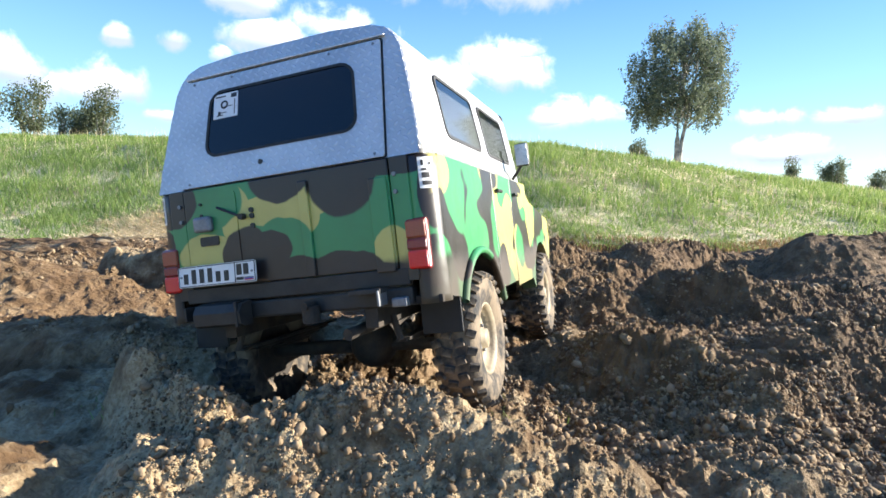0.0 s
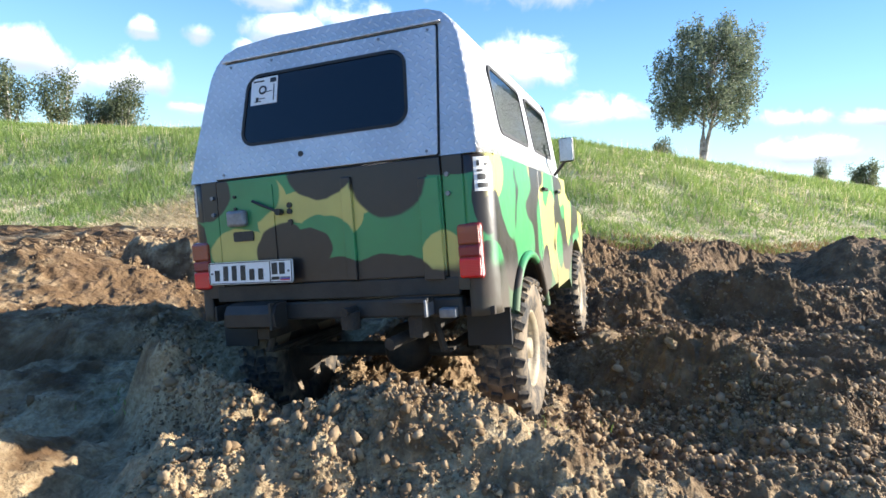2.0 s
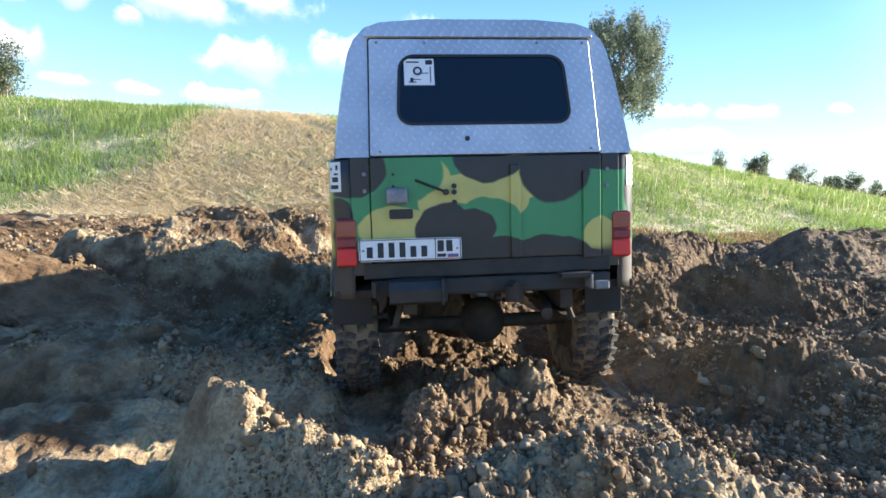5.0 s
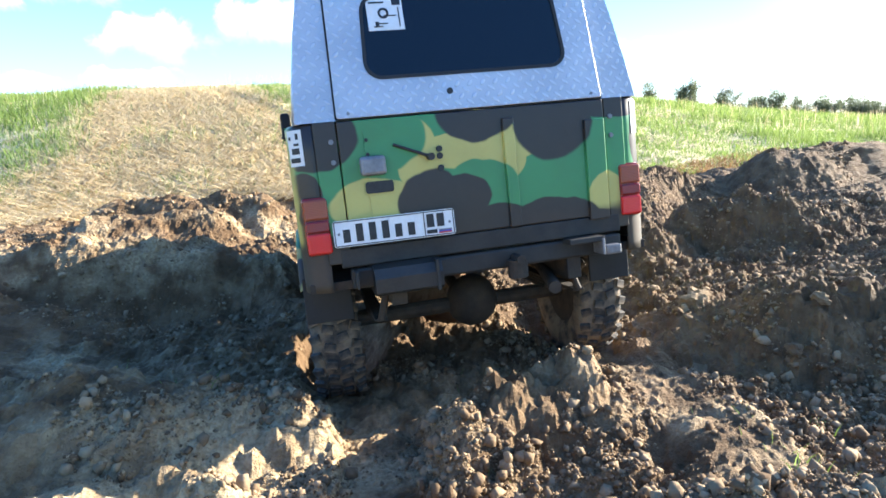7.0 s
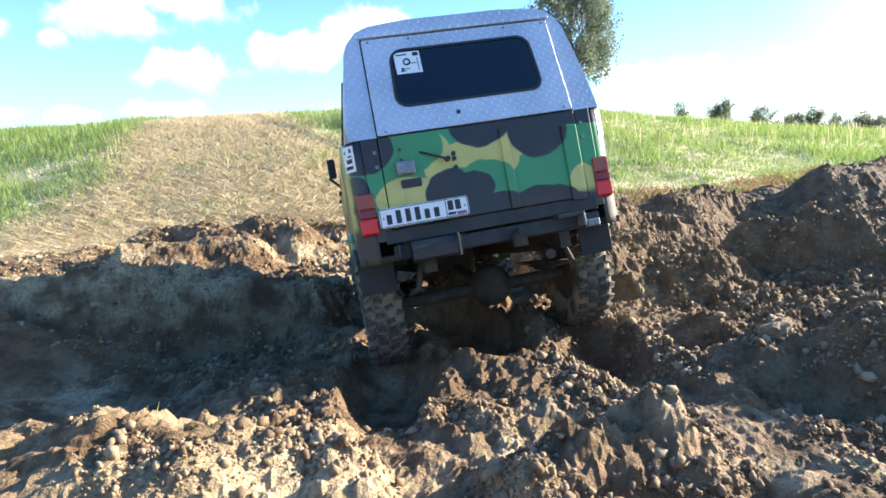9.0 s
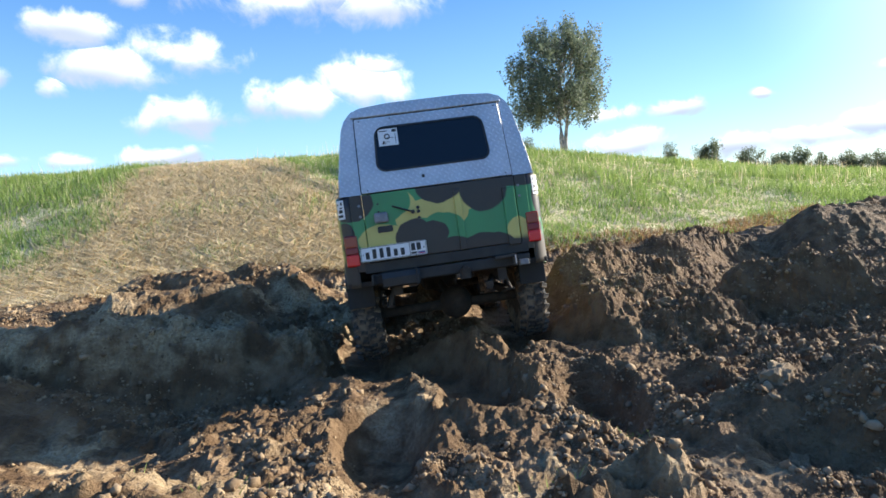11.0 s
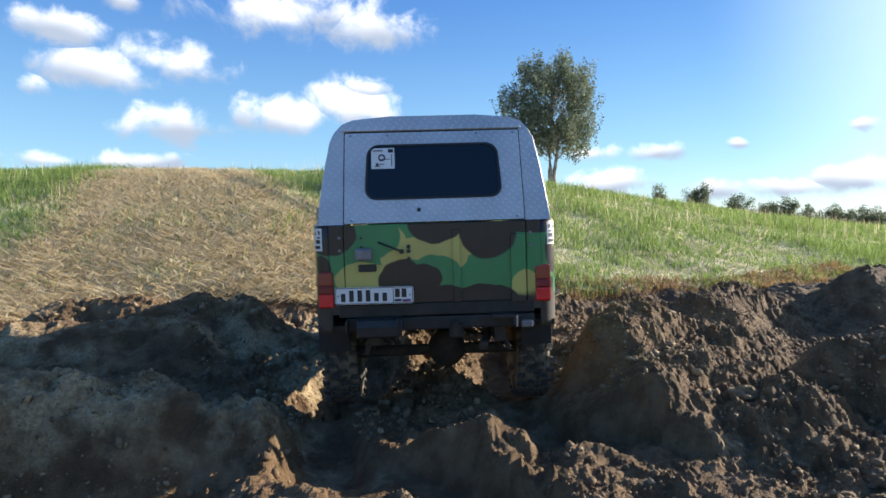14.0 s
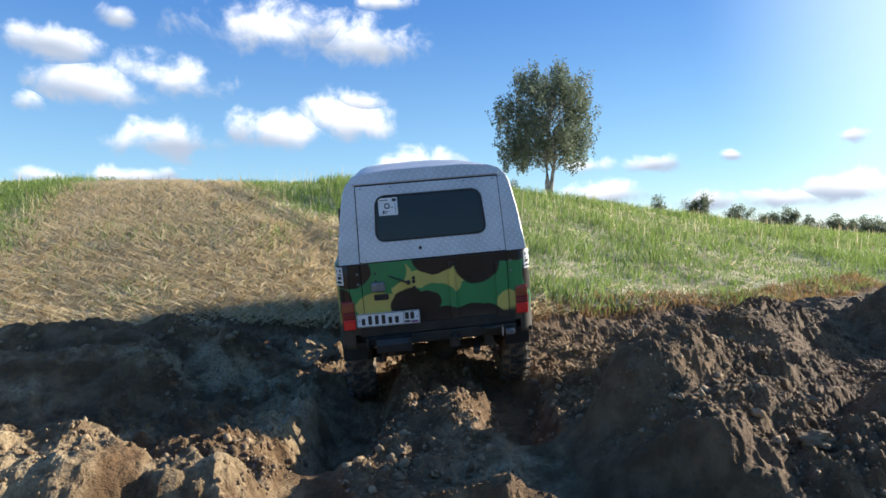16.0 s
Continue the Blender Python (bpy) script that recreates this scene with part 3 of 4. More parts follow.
def leaf_cloud(name, centres, sizes, leaf, rng, mat, parent, droop=0.0, per=60):
    """Small leaves, clustered about many centres."""
    n = len(centres) * per
    c = np.repeat(centres, per, 0)
    s = np.repeat(sizes, per)[:, None]
    off = rng.normal(0, 1, (n, 3))
    off = off / np.linalg.norm(off, axis=1, keepdims=True) * rng.uniform(0, 1, (n, 1)) ** 0.5 * s
    off[:, 2] = off[:, 2] * (1 + droop) - droop * np.abs(s[:, 0]) * 0.8
    p = c + off
    u = rng.normal(0, 1, (n, 3))
    u /= np.linalg.norm(u, axis=1, keepdims=True)
    v = np.cross(u, rng.normal(0, 1, (n, 3)))
    v /= np.linalg.norm(v, axis=1, keepdims=True)
    k = leaf * rng.uniform(0.6, 1.4, (n, 1))
    pts = np.stack([p - u * k, p + v * k * 0.55, p + u * k, p - v * k * 0.55], 1).reshape(-1, 3)
    ob = joined(name, pts, np.arange(n)[:, None] * 4 + np.array([[0, 1, 2, 3]]), mat)
    ob.parent = parent
    return ob


def build_birch(rng):
    tree = new("birch_tree")
    tree.location = BIRCH
    H = BIRCH_HEIGHT
    bm = bmesh.new()
    limb(bm, [(0, 0, -0.6), (-0.1, 0, 0.12 * H), (-0.15, 0.1, 0.3 * H), (0.0, 0, 0.55 * H), (0.1, 0, 0.8 * H), (0.1, 0, 0.93 * H)], [0.24, 0.20, 0.15, 0.1, 0.05, 0.02], 9)
    limb(bm, [(0.15, 0, -0.6), (0.22, 0, 0.12 * H), (0.5, 0.1, 0.3 * H), (0.9, 0, 0.6 * H), (1.0, 0, 0.8 * H)], [0.17, 0.15, 0.11, 0.06, 0.02], 8)
    part("trunk", bm, BARK, tree, "pale forked birch trunk", smooth=True)
    centres, sizes = [], []
    bm = bmesh.new()

    def crown_reach(t, a):
        """How far the crown goes out at a height and round the trunk: full-sided, with a lobed edge."""
        full = 0.40 * H * max(0.0, 1 - abs((t - 0.58) / 0.43) ** 2.2) ** 0.5
        return full * (0.86 + 0.12 * math.sin(3 * a + 9 * t) + 0.09 * math.sin(7 * a - 13 * t))

    def strand(p, length):
        """A hanging twig with its leaves."""
        steps = max(3, int(length / (0.028 * H)))
        drift = rng.normal(0, 0.02, 2) * H
        for i in range(steps):
            f = i / steps
            centres.append(p + Vector((drift[0] * f, drift[1] * f, -length * f)))
            sizes.append(H * (0.030 - 0.012 * f))

    for k in range(46):
        t = 0.34 + 0.62 * (k + 0.5) / 46
        a = 2.4 * k + rng.uniform(-0.4, 0.4)
        reach = crown_reach(t, a)
        start = Vector((rng.uniform(-0.1, 0.4), 0, (t - 0.14) * H))
        end = Vector((reach * math.cos(a) - 0.02 * H, reach * math.sin(a), t * H))
        middle = start.lerp(end, 0.5) + Vector((0, 0, 0.05 * H))
        limb(bm, [start, middle, end], [0.06, 0.035, 0.012], 5)
        for f in (0.5, 0.68, 0.84, 1.0):
            q = start.lerp(end, f) + Vector((0, 0, 0.05 * H * math.sin(math.pi * f)))
            for _ in range(6):
                strand(q + Vector(rng.normal(0, 0.035 * H, 3)), rng.uniform(0.05, 0.15) * H)
    # the skirt: longer twigs that hang lowest on one side
    for k in range(110):
        a = rng.uniform(0, 6.283)
        r = 0.34 * H * rng.uniform(0.35, 1.0)
        low = 0.10 if math.cos(a) < -0.2 else 0.0
        strand(Vector((r * math.cos(a) - 0.03 * H, r * math.sin(a), (0.47 - 0.6 * low) * H)), rng.uniform(0.06, 0.13 + 1.1 * low) * H)
    part("limbs", bm, BARK, tree, smooth=True)
    leaf_cloud("crown", np.array(centres), np.array(sizes), 0.0085 * H, rng, LEAF, tree, 0.3, 9)
    return tagged(tree, "lone birch tree with drooping dark green crown", "tree")


def build_bush(rng, x, y, wide, tall, label="dark green bush on the hill's crest", kind="bush"):
    bush = new(kind)
    px, py = np.array([x]), np.array([y])
    z = float(ground_height(px, py, False)[0])
    far = math.hypot(x, y)
    bush.location = (x, y, z - (max(far - 60, 0) * 0.02))
    bm = bmesh.new()
    centres, sizes = [], []
    for k in range(max(6, int(9 * wide / tall))):
        a, r = rng.uniform(0, 6.283), wide * 0.5 * rng.uniform(0.1, 1.0)
        top = tall * rng.uniform(0.55, 1.0) * (1 - 0.45 * (r / (wide * 0.5)) ** 2)
        foot, end = (0.3 * r * math.cos(a), 0.3 * r * math.sin(a), -0.2), (r * math.cos(a), r * math.sin(a), top)
        limb(bm, [foot, Vector(foot).lerp(Vector(end), 0.5), end], [0.035 * tall ** 0.5, 0.025 * tall ** 0.5, 0.01], 5)
        for f in (0.35, 0.55, 0.75, 0.92, 1.0):
            q = Vector(foot).lerp(Vector(end), f)
            centres += [q + Vector(rng.normal(0, 0.07 * tall, 3)) for _ in range(2)]
            sizes += [rng.uniform(0.11, 0.19) * tall for _ in range(2)]
    part("stems", bm, BARK, bush, smooth=True)
    leaf_cloud("foliage", np.array(centres), np.array(sizes), 0.028 * tall ** 0.7, rng, BUSH, bush, 0.1, 70)
    return tagged(bush, label, "tree" if kind == "tree" else "bush", "far trees" if kind == "tree" else "crest bushes")


BIRCH, BIRCH_HEIGHT = (14.35, 46.0, 3.6), 10.0
# azimuth and distance from the path's end, width, height
BUSHES = [(33.9, 40, 2.2, 2.3), (36.8, 42, 1.7, 2.1), (30.3, 42, 0.9, 2.0), (38.6, 46, 2.4, 1.7), (40.4, 44, 2.8, 1.9), (42.2, 47, 2.6, 1.7), (44.0, 48, 3.4, 1.9), (46.3, 50, 3.6, 2.0), (48.4, 50, 4.0, 1.9), (51, 50, 4.0, 2.0), (54, 50, 5, 2.2), (58, 50, 6, 2.4)]
# the low thicket at the foot of the birch
BUSHES += [(16.6, 44.5, 2.2, 2.6)]
FAR_TREES = [(-34.2, 38, 2.4, 3.2), (-38.6, 38, 2.2, 3.1), (-36.4, 40, 3.0, 2.5), (-41.8, 38, 2.2, 3.3), (-44.5, 40, 3, 2.8)]


build_birch(RNG)


def away(azimuth, distance, eye=(-1.4, 4.0)):
    return eye[0] + distance * math.sin(radians(azimuth)), eye[1] + distance * math.cos(radians(azimuth))


for azimuth, distance, wide, tall in BUSHES:
    build_bush(RNG, *away(azimuth, distance), wide, tall)
for azimuth, distance, wide, tall in FAR_TREES:
    build_bush(RNG, *away(azimuth, distance, (0, 0)), wide, tall, "far leafy tree behind the hill's crest", "tree")

# ---------------------------------------------------------------- the car's materials
def build_camo(n, s):
    """Green, sand and black-brown spots, sprayed by hand, with mud below."""
    p = object_coord(n)
    warp = n.add("ShaderNodeTexNoise", Scale=7.0, Detail=2.0)
    n.link(p, warp.inputs["Vector"])
    moved = n.tree.nodes.new("ShaderNodeVectorMath")
    moved.operation = "MULTIPLY_ADD"
    n.link(warp.outputs["Color"], moved.inputs[0])
    moved.inputs[1].default_value = (0.05, 0.05, 0.05)
    n.link(p, moved.inputs[2])
    split = n.add("ShaderNodeSeparateXYZ")
    n.link(moved.outputs[0], split.inputs[0])
    x, y, z = split.outputs

    def spots(rows):
        best = None
        for cx, cz, rx, rz in rows:
            a = n.math("DIVIDE", n.math("SUBTRACT", x, cx + 0.025), rx)
            b = n.math("DIVIDE", n.math("SUBTRACT", z, cz + 0.025), rz)
            one = n.math("SUBTRACT", 1.0, n.math("SQRT", n.math("ADD", n.math("MULTIPLY", a, a), n.math("MULTIPLY", b, b))))
            best = one if best is None else n.math("MAXIMUM", best, one)
        return n.ramp(best, -0.03, 0.05)

    sand = spots([(0.0, 1.25, 0.30, 0.09), (-0.48, 1.05, 0.19, 0.12), (0.12, 1.22, 0.10, 0.12), (0.6, 0.95, 0.1, 0.14), (-0.27, 1.22, 0.1, 0.17)])
    leaf = spots([(0.0, 1.1, 0.16, 0.11), (0.12, 0.94, 0.03, 0.2), (-0.43, 1.33, 0.2, 0.14)])
    black = spots([(0.01, 1.43, 0.2, 0.15), (0.35, 1.38, 0.2, 0.22), (-0.23, 1.04, 0.155, 0.14), (-0.7, 1.36, 0.18, 0.15),
                   (0.33, 0.90, 0.22, 0.10), (0.0, 0.90, 0.25, 0.105), (0.15, 0.885, 0.5, 0.07), (-0.10, 1.05, 0.13, 0.10), (0.68, 1.41, 0.22, 0.08), (-0.78, 1.08, 0.09, 0.14), (-0.78, 0.85, 0.16, 0.12), (0.2, 1.42, 0.3, 0.08), (0.8, 0.9, 0.1, 0.13), (0.80, 1.25, 0.06, 0.20)])
    side_noise = n.noise(p, 1.9, 1.0, 0.4)
    other = n.noise(p, 2.3, 1.0, 0.4, 0.2)
    side = n.ramp(y, 0.06, 0.10)
    green, yellow, dark = (0.045, 0.235, 0.085), (0.50, 0.44, 0.125), (0.022, 0.016, 0.014)
    rear = n.mix(black, n.mix(leaf, n.mix(sand, green, yellow), green), dark)
    flank = n.mix(n.ramp(other, 0.53, 0.55), n.mix(n.ramp(side_noise, 0.50, 0.52), green, yellow), dark)
    skirt = n.math("MULTIPLY", n.ramp(z, 0.98, 0.92), n.ramp(y, 0.30, 0.24))
    paint = n.mix(n.math("MULTIPLY", skirt, 0.95), n.mix(side, rear, flank), dark)
    dust = n.noise(p, 3.0, 6.0, 0.65)
    film = n.math("MULTIPLY", n.ramp(dust, 0.42, 0.72), 0.18)
    low = n.math("MULTIPLY", n.ramp(n.math("SUBTRACT", n.math("MULTIPLY", dust, 0.5), n.math("SUBTRACT", z, 0.72)), -0.05, 0.22), 0.7)
    grime = n.math("MAXIMUM", film, low)
    n.link(n.mix(grime, paint, (0.075, 0.056, 0.038)), s.inputs["Base Color"])
    n.link(n.math("ADD", 0.33, n.math("MULTIPLY", grime, 0.55)), s.inputs["Roughness"])
    n.link(n.bump(n.noise(p, 14.0, 3.0), 0.12, 0.01), s.inputs["Normal"])


def build_tread_plate(n, s):
    """Bare aluminium sheet with raised crossing bars."""
    p = object_coord(n)
    split = n.add("ShaderNodeSeparateXYZ")
    n.link(p, split.inputs[0])
    u = n.math("ADD", split.outputs[0], split.outputs[1])
    v = n.math("ADD", split.outputs[2], n.math("MULTIPLY", split.outputs[1], 0.3))
    size = 0.058
    a = n.math("DIVIDE", n.math("ADD", u, v), size)
    b = n.math("DIVIDE", n.math("SUBTRACT", u, v), size)
    ca, cb = n.math("FLOOR", a), n.math("FLOOR", b)
    fa, fb = n.math("SUBTRACT", n.math("FRACT", a), 0.5), n.math("SUBTRACT", n.math("FRACT", b), 0.5)
    odd = n.math("MODULO", n.math("ABSOLUTE", n.math("ADD", ca, cb)), 2.0)
    odd = n.math("GREATER_THAN", odd, 0.5)

    def bar(m, k):
        return n.math("SUBTRACT", 1.0, n.math("ADD", n.math("POWER", n.math("ABSOLUTE", n.math("DIVIDE", m, 0.46)), 2.0),
                                              n.math("POWER", n.math("ABSOLUTE", n.math("DIVIDE", k, 0.2)), 2.0)))

    both = n.math("ADD", n.math("MULTIPLY", bar(fa, fb), odd), n.math("MULTIPLY", bar(fb, fa), n.math("SUBTRACT", 1.0, odd)))
    raised = n.ramp(both, 0.0, 0.6)
    stain, fine = n.noise(p, 2.2, 5.0), n.noise(p, 55.0, 4.0)
    base = n.mix(n.ramp(stain, 0.3, 0.7), (0.44, 0.45, 0.465), (0.58, 0.585, 0.595))
    n.link(n.mix(n.math("MULTIPLY", raised, 0.26), base, (0.80, 0.81, 0.83)), s.inputs["Base Color"])
    s.inputs["Metallic"].default_value = 0.55
    n.link(n.math("ADD", 0.40, n.math("ADD", n.math("MULTIPLY", stain, 0.15), n.math("MULTIPLY", raised, -0.08))), s.inputs["Roughness"])
    n.link(n.bump(n.math("ADD", raised, n.math("MULTIPLY", fine, 0.1)), 0.55, 0.006), s.inputs["Normal"])


def build_tyre(n, s):
    p = object_coord(n)
    cake, fine = n.noise(p, 7.0, 5.0, 0.6), n.noise(p, 60.0, 4.0)
    n.link(n.mix(n.ramp(cake, 0.38, 0.6), (0.028, 0.026, 0.024), (0.20, 0.15, 0.098)), s.inputs["Base Color"])
    s.inputs["Roughness"].default_value = 0.85
    n.link(n.bump(n.math("ADD", cake, fine), 0.5, 0.01), s.inputs["Normal"])


def build_glass(n, s):
    s.inputs["Base Color"].default_value = (0.012, 0.015, 0.018, 1)
    s.inputs["Roughness"].default_value = 0.04
    s.inputs["IOR"].default_value = 1.5
    s.inputs["Transmission Weight"].default_value = 0.85


def lens_material(name, colour, glow=0.0):
    def build(n, s):
        p = object_coord(n)
        split = n.add("ShaderNodeSeparateXYZ")
        n.link(p, split.inputs[0])
        flutes = n.math("SINE", n.math("MULTIPLY", split.outputs[2], 900.0))
        s.inputs["Base Color"].default_value = (*colour, 1)
        s.inputs["Roughness"].default_value = 0.18
        s.inputs["Coat Weight"].default_value = 0.4
        if glow:
            s.inputs["Emission Color"].default_value = (*colour, 1)
            s.inputs["Emission Strength"].default_value = glow
        n.link(n.bump(flutes, 0.25, 0.002), s.inputs["Normal"])

    return material(name, build)


CAMO = material("camouflage_paint", build_camo)
TREAD_PLATE = material("tread_plate", build_tread_plate)
TYRE = material("muddy_tyre", build_tyre)
TINT = material("tinted_glass", build_glass)
RED_LENS = lens_material("red_lens", (0.2, 0.008, 0.008))
LIT_LENS = lens_material("lit_lens", (0.42, 0.010, 0.010), 0.06)
AMBER_LENS = lens_material("amber_lens", (0.28, 0.05, 0.016))
BLACK_STEEL = surface("black_steel", (0.010, 0.010, 0.010), (0.032, 0.029, 0.025), 0.6, 0.0, 9.0)
# muddy underbody steel, its colour darkened for the shade below the car
SHADED_MUD_STEEL = surface("shaded_muddy_steel", (0.014, 0.012, 0.010), (0.06, 0.044, 0.030), 0.8, 0.0, 12.0, 0.6)
ZINC = surface("dull_zinc", (0.14, 0.145, 0.155), (0.26, 0.265, 0.28), 0.5, 0.4, 7.0)
CHROME = surface("worn_chrome", (0.45, 0.45, 0.46), (0.65, 0.65, 0.66), 0.3, 0.85, 20.0, 0.1)
SEAL = surface("black_rubber", (0.008, 0.008, 0.008), (0.02, 0.02, 0.02), 0.7)
WHITE = surface("white_plastic", (0.66, 0.66, 0.65), (0.78, 0.78, 0.77), 0.4, 0.0, 8.0, 0.05)
INK = surface("black_ink", (0.01, 0.01, 0.01), (0.025, 0.025, 0.025), 0.5, 0.0, 30.0, 0.02)
GREY_INK = surface("grey_ink", (0.12, 0.12, 0.13), (0.3, 0.3, 0.31), 0.5, 0.0, 30.0, 0.02)
RED_INK = surface("red_ink", (0.45, 0.03, 0.03), (0.55, 0.05, 0.05), 0.5, 0.0, 30.0, 0.02)
BLUE_INK = surface("blue_ink", (0.03, 0.05, 0.3), (0.05, 0.08, 0.4), 0.5, 0.0, 30.0, 0.02)
RIM = surface("pale_rim", (0.16, 0.12, 0.075), (0.36, 0.30, 0.2), 0.6, 0.0, 9.0)


# ---------------------------------------------------------------- the car's shapes
def box(bm, x0, x1, y0, y1, z0, z1, bevel=0.0, turn=None):
    m = Matrix.Translation(((x0 + x1) / 2, (y0 + y1) / 2, (z0 + z1) / 2))
    if turn:
        m = m @ turn
    made = bmesh.ops.create_cube(bm, size=1, matrix=m @ Matrix.Diagonal((x1 - x0, y1 - y0, z1 - z0, 1)))
    if bevel:
        edges = list({e for v in made["verts"] for e in v.link_edges})
        bmesh.ops.bevel(bm, geom=edges, offset=bevel, segments=2, affect="EDGES", profile=0.5)


def box_part(name, size, mat, parent, label="", bevel=0.004, turn=None):
    bm = bmesh.new()
    box(bm, *size, bevel=bevel, turn=turn)
    return part(name, bm, mat, parent, label)


def rod(bm, a, b, radius, segments=12, radius2=None):
    a, b = Vector(a), Vector(b)
    turn = (b - a).to_track_quat("Z", "Y").to_matrix().to_4x4()
    bmesh.ops.create_cone(bm, cap_ends=True, segments=segments, radius1=radius, radius2=radius if radius2 is None else radius2,
                          depth=(b - a).length, matrix=Matrix.Translation((a + b) / 2) @ turn)


def rod_part(name, a, b, radius, mat, parent, segments=12, label=""):
    bm = bmesh.new()
    rod(bm, a, b, radius, segments)
    return part(name, bm, mat, parent, label)


def slab(bm, outline, depth, holes=()):
    """A plate from a closed outline of points, pushed along a vector; with one hole of as many points, a frame."""
    depth = Vector(depth)
    if not holes:
        front = [bm.verts.new(p) for p in outline]
        back = [bm.verts.new(Vector(p) + depth) for p in outline]
        bm.faces.new(front)
        bm.faces.new(back[::-1])
        for i in range(len(front)):
            j = (i + 1) % len(front)
            bm.faces.new((front[j], front[i], back[i], back[j]))
    else:
        rings = [[bm.verts.new(p) for p in outline], [bm.verts.new(p) for p in holes]]
        rings += [[bm.verts.new(v.co + depth) for v in ring] for ring in rings]
        for a, b in ((rings[0], rings[1]), (rings[1], rings[3]), (rings[3], rings[2]), (rings[2], rings[0])):
            for i in range(len(a)):
                j = (i + 1) % len(a)
                bm.faces.new((a[i], a[j], b[j], b[i]))
    bmesh.ops.recalc_face_normals(bm, faces=bm.faces)


def rounded(x0, x1, z0, z1, r, steps=6, top_inset=0.0):
    """Points round a rectangle with round corners, as (x, z)."""
    out = []
    for cx, cz, start in ((x1 - r, z1 - r, 0), (x0 + r, z1 - r, 90), (x0 + r, z0 + r, 180), (x1 - r, z0 + r, 270)):
        for k in range(steps + 1):
            a = radians(start + 90 * k / steps)
            x, z = cx + r * math.cos(a), cz + r * math.sin(a)
            x -= math.copysign(top_inset, x - (x0 + x1) / 2) * (z - z0) / (z1 - z0)
            out.append((x, z))
    return out


def hatch_y(z):
    """The hatch and the back of the hardtop lean forward."""
    return 0.0 + 0.14 * (z - 1.42) / 0.62


def on_hatch(points, proud=0.0):
    return [(x, hatch_y(z) - proud, z) for x, z in points]


BELT = 1.42
TOP_SIDE = [(0.785, BELT), (0.772, 1.55), (0.735, 1.80), (0.70, 1.98), (0.67, 2.045), (0.62, 2.10), (0.54, 2.13), (0.3, 2.15), (0.0, 2.155)]


def build_hardtop(car):
    # side and roof sheet, with thickness
    rows = [x for x in TOP_SIDE] + [(-x, z) for x, z in TOP_SIDE[-2::-1]]
    bm = bmesh.new()
    depth = [0.0, 0.035, 0.3, 1.2, 2.1, 2.42]
    grid = []
    for x, z in rows:
        line = []
        for d in depth:
            soft = 0.985 if d == 0.0 else 1.0
            line.append(bm.verts.new((x * soft, hatch_y(z) + d * (1 - 0.06 * (z - BELT)), BELT + (z - BELT) * (0.99 if d == 0.0 else 1.0))))
        grid.append(line)
    for a, b in zip(grid, grid[1:]):
        for k in range(len(depth) - 1):
            bm.faces.new((a[k], b[k], b[k + 1], a[k + 1]))
    bmesh.ops.recalc_face_normals(bm, faces=bm.faces)
    top = part("hardtop", bm, TREAD_PLATE, car, "silver aluminium tread-plate hardtop", smooth=True)
    top.modifiers.new("sheet", "SOLIDIFY").thickness = 0.02
    # the back frame round the hatch
    bm = bmesh.new()
    outer = on_hatch([(x * 0.985, z) for x, z in TOP_SIDE[:-1]])
    outline = [(x, y, z) for x, y, z in outer] + [(-x, y, z) for x, y, z in outer[::-1]]
    slab(bm, outline[::-1], (0, 0.02, 0))
    part("back_panel", bm, TREAD_PLATE, top)
    # the hatch: seal, sheet with its window, glass
    ring = rounded(-0.60, 0.60, 1.425, 2.035, 0.012, 6, 0.012)
    hole = rounded(-0.455, 0.455, 1.585, 1.945, 0.075, 6, 0.022)
    bm = bmesh.new()
    slab(bm, on_hatch(rounded(-0.608, 0.608, 1.42, 2.044, 0.012, 6, 0.012), 0.004), (0, 0.004, 0))
    hatch = part("hatch", bm, SEAL, car, "lift-up hatch with a black seal")
    bm = bmesh.new()
    slab(bm, on_hatch(ring, 0.018), (0, 0.013, 0), on_hatch(hole, 0.018))
    bmesh.ops.bevel(bm, geom=[e for e in bm.edges if len(e.link_faces) == 2 and e.calc_face_angle(0) > 1], offset=0.003, segments=1, affect="EDGES")
    part("hatch_sheet", bm, TREAD_PLATE, hatch)
    bm = bmesh.new()
    slab(bm, on_hatch(rounded(-0.462, 0.462, 1.578, 1.952, 0.08, 6, 0.022), 0.021), (0, 0.006, 0), on_hatch(rounded(-0.447, 0.447, 1.593, 1.937, 0.068, 6, 0.022), 0.021))
    part("window_seal", bm, SEAL, hatch)
    bm = bmesh.new()
    slab(bm, on_hatch(rounded(-0.452, 0.452, 1.588, 1.942, 0.073, 6, 0.022), 0.016), (0, 0.005, 0))
    part("window_pane", bm, TINT, hatch, "dark tinted rear window pane").visible_shadow = False
    bm = bmesh.new()
    rod(bm, (-0.102, hatch_y(1.507) - 0.022, 1.507), (-0.102, hatch_y(1.507) - 0.008, 1.507), 0.014)
    part("lock", bm, INK, hatch)
    for x in (-0.55, 0.55, -0.3, 0.3):
        for z in (1.445, 2.015):
            if abs(x) > 0.5 or z > 2:
                rod_part("rivet", (x, hatch_y(z) - 0.022, z), (x, hatch_y(z) - 0.016, z), 0.007, ZINC, hatch, 8)
    # gutter over the hatch
    bm = bmesh.new()
    box(bm, -0.61, 0.61, hatch_y(2.055) - 0.02, hatch_y(2.055) + 0.01, 2.048, 2.06, 0.003)
    part("rain_gutter", bm, TREAD_PLATE, top)
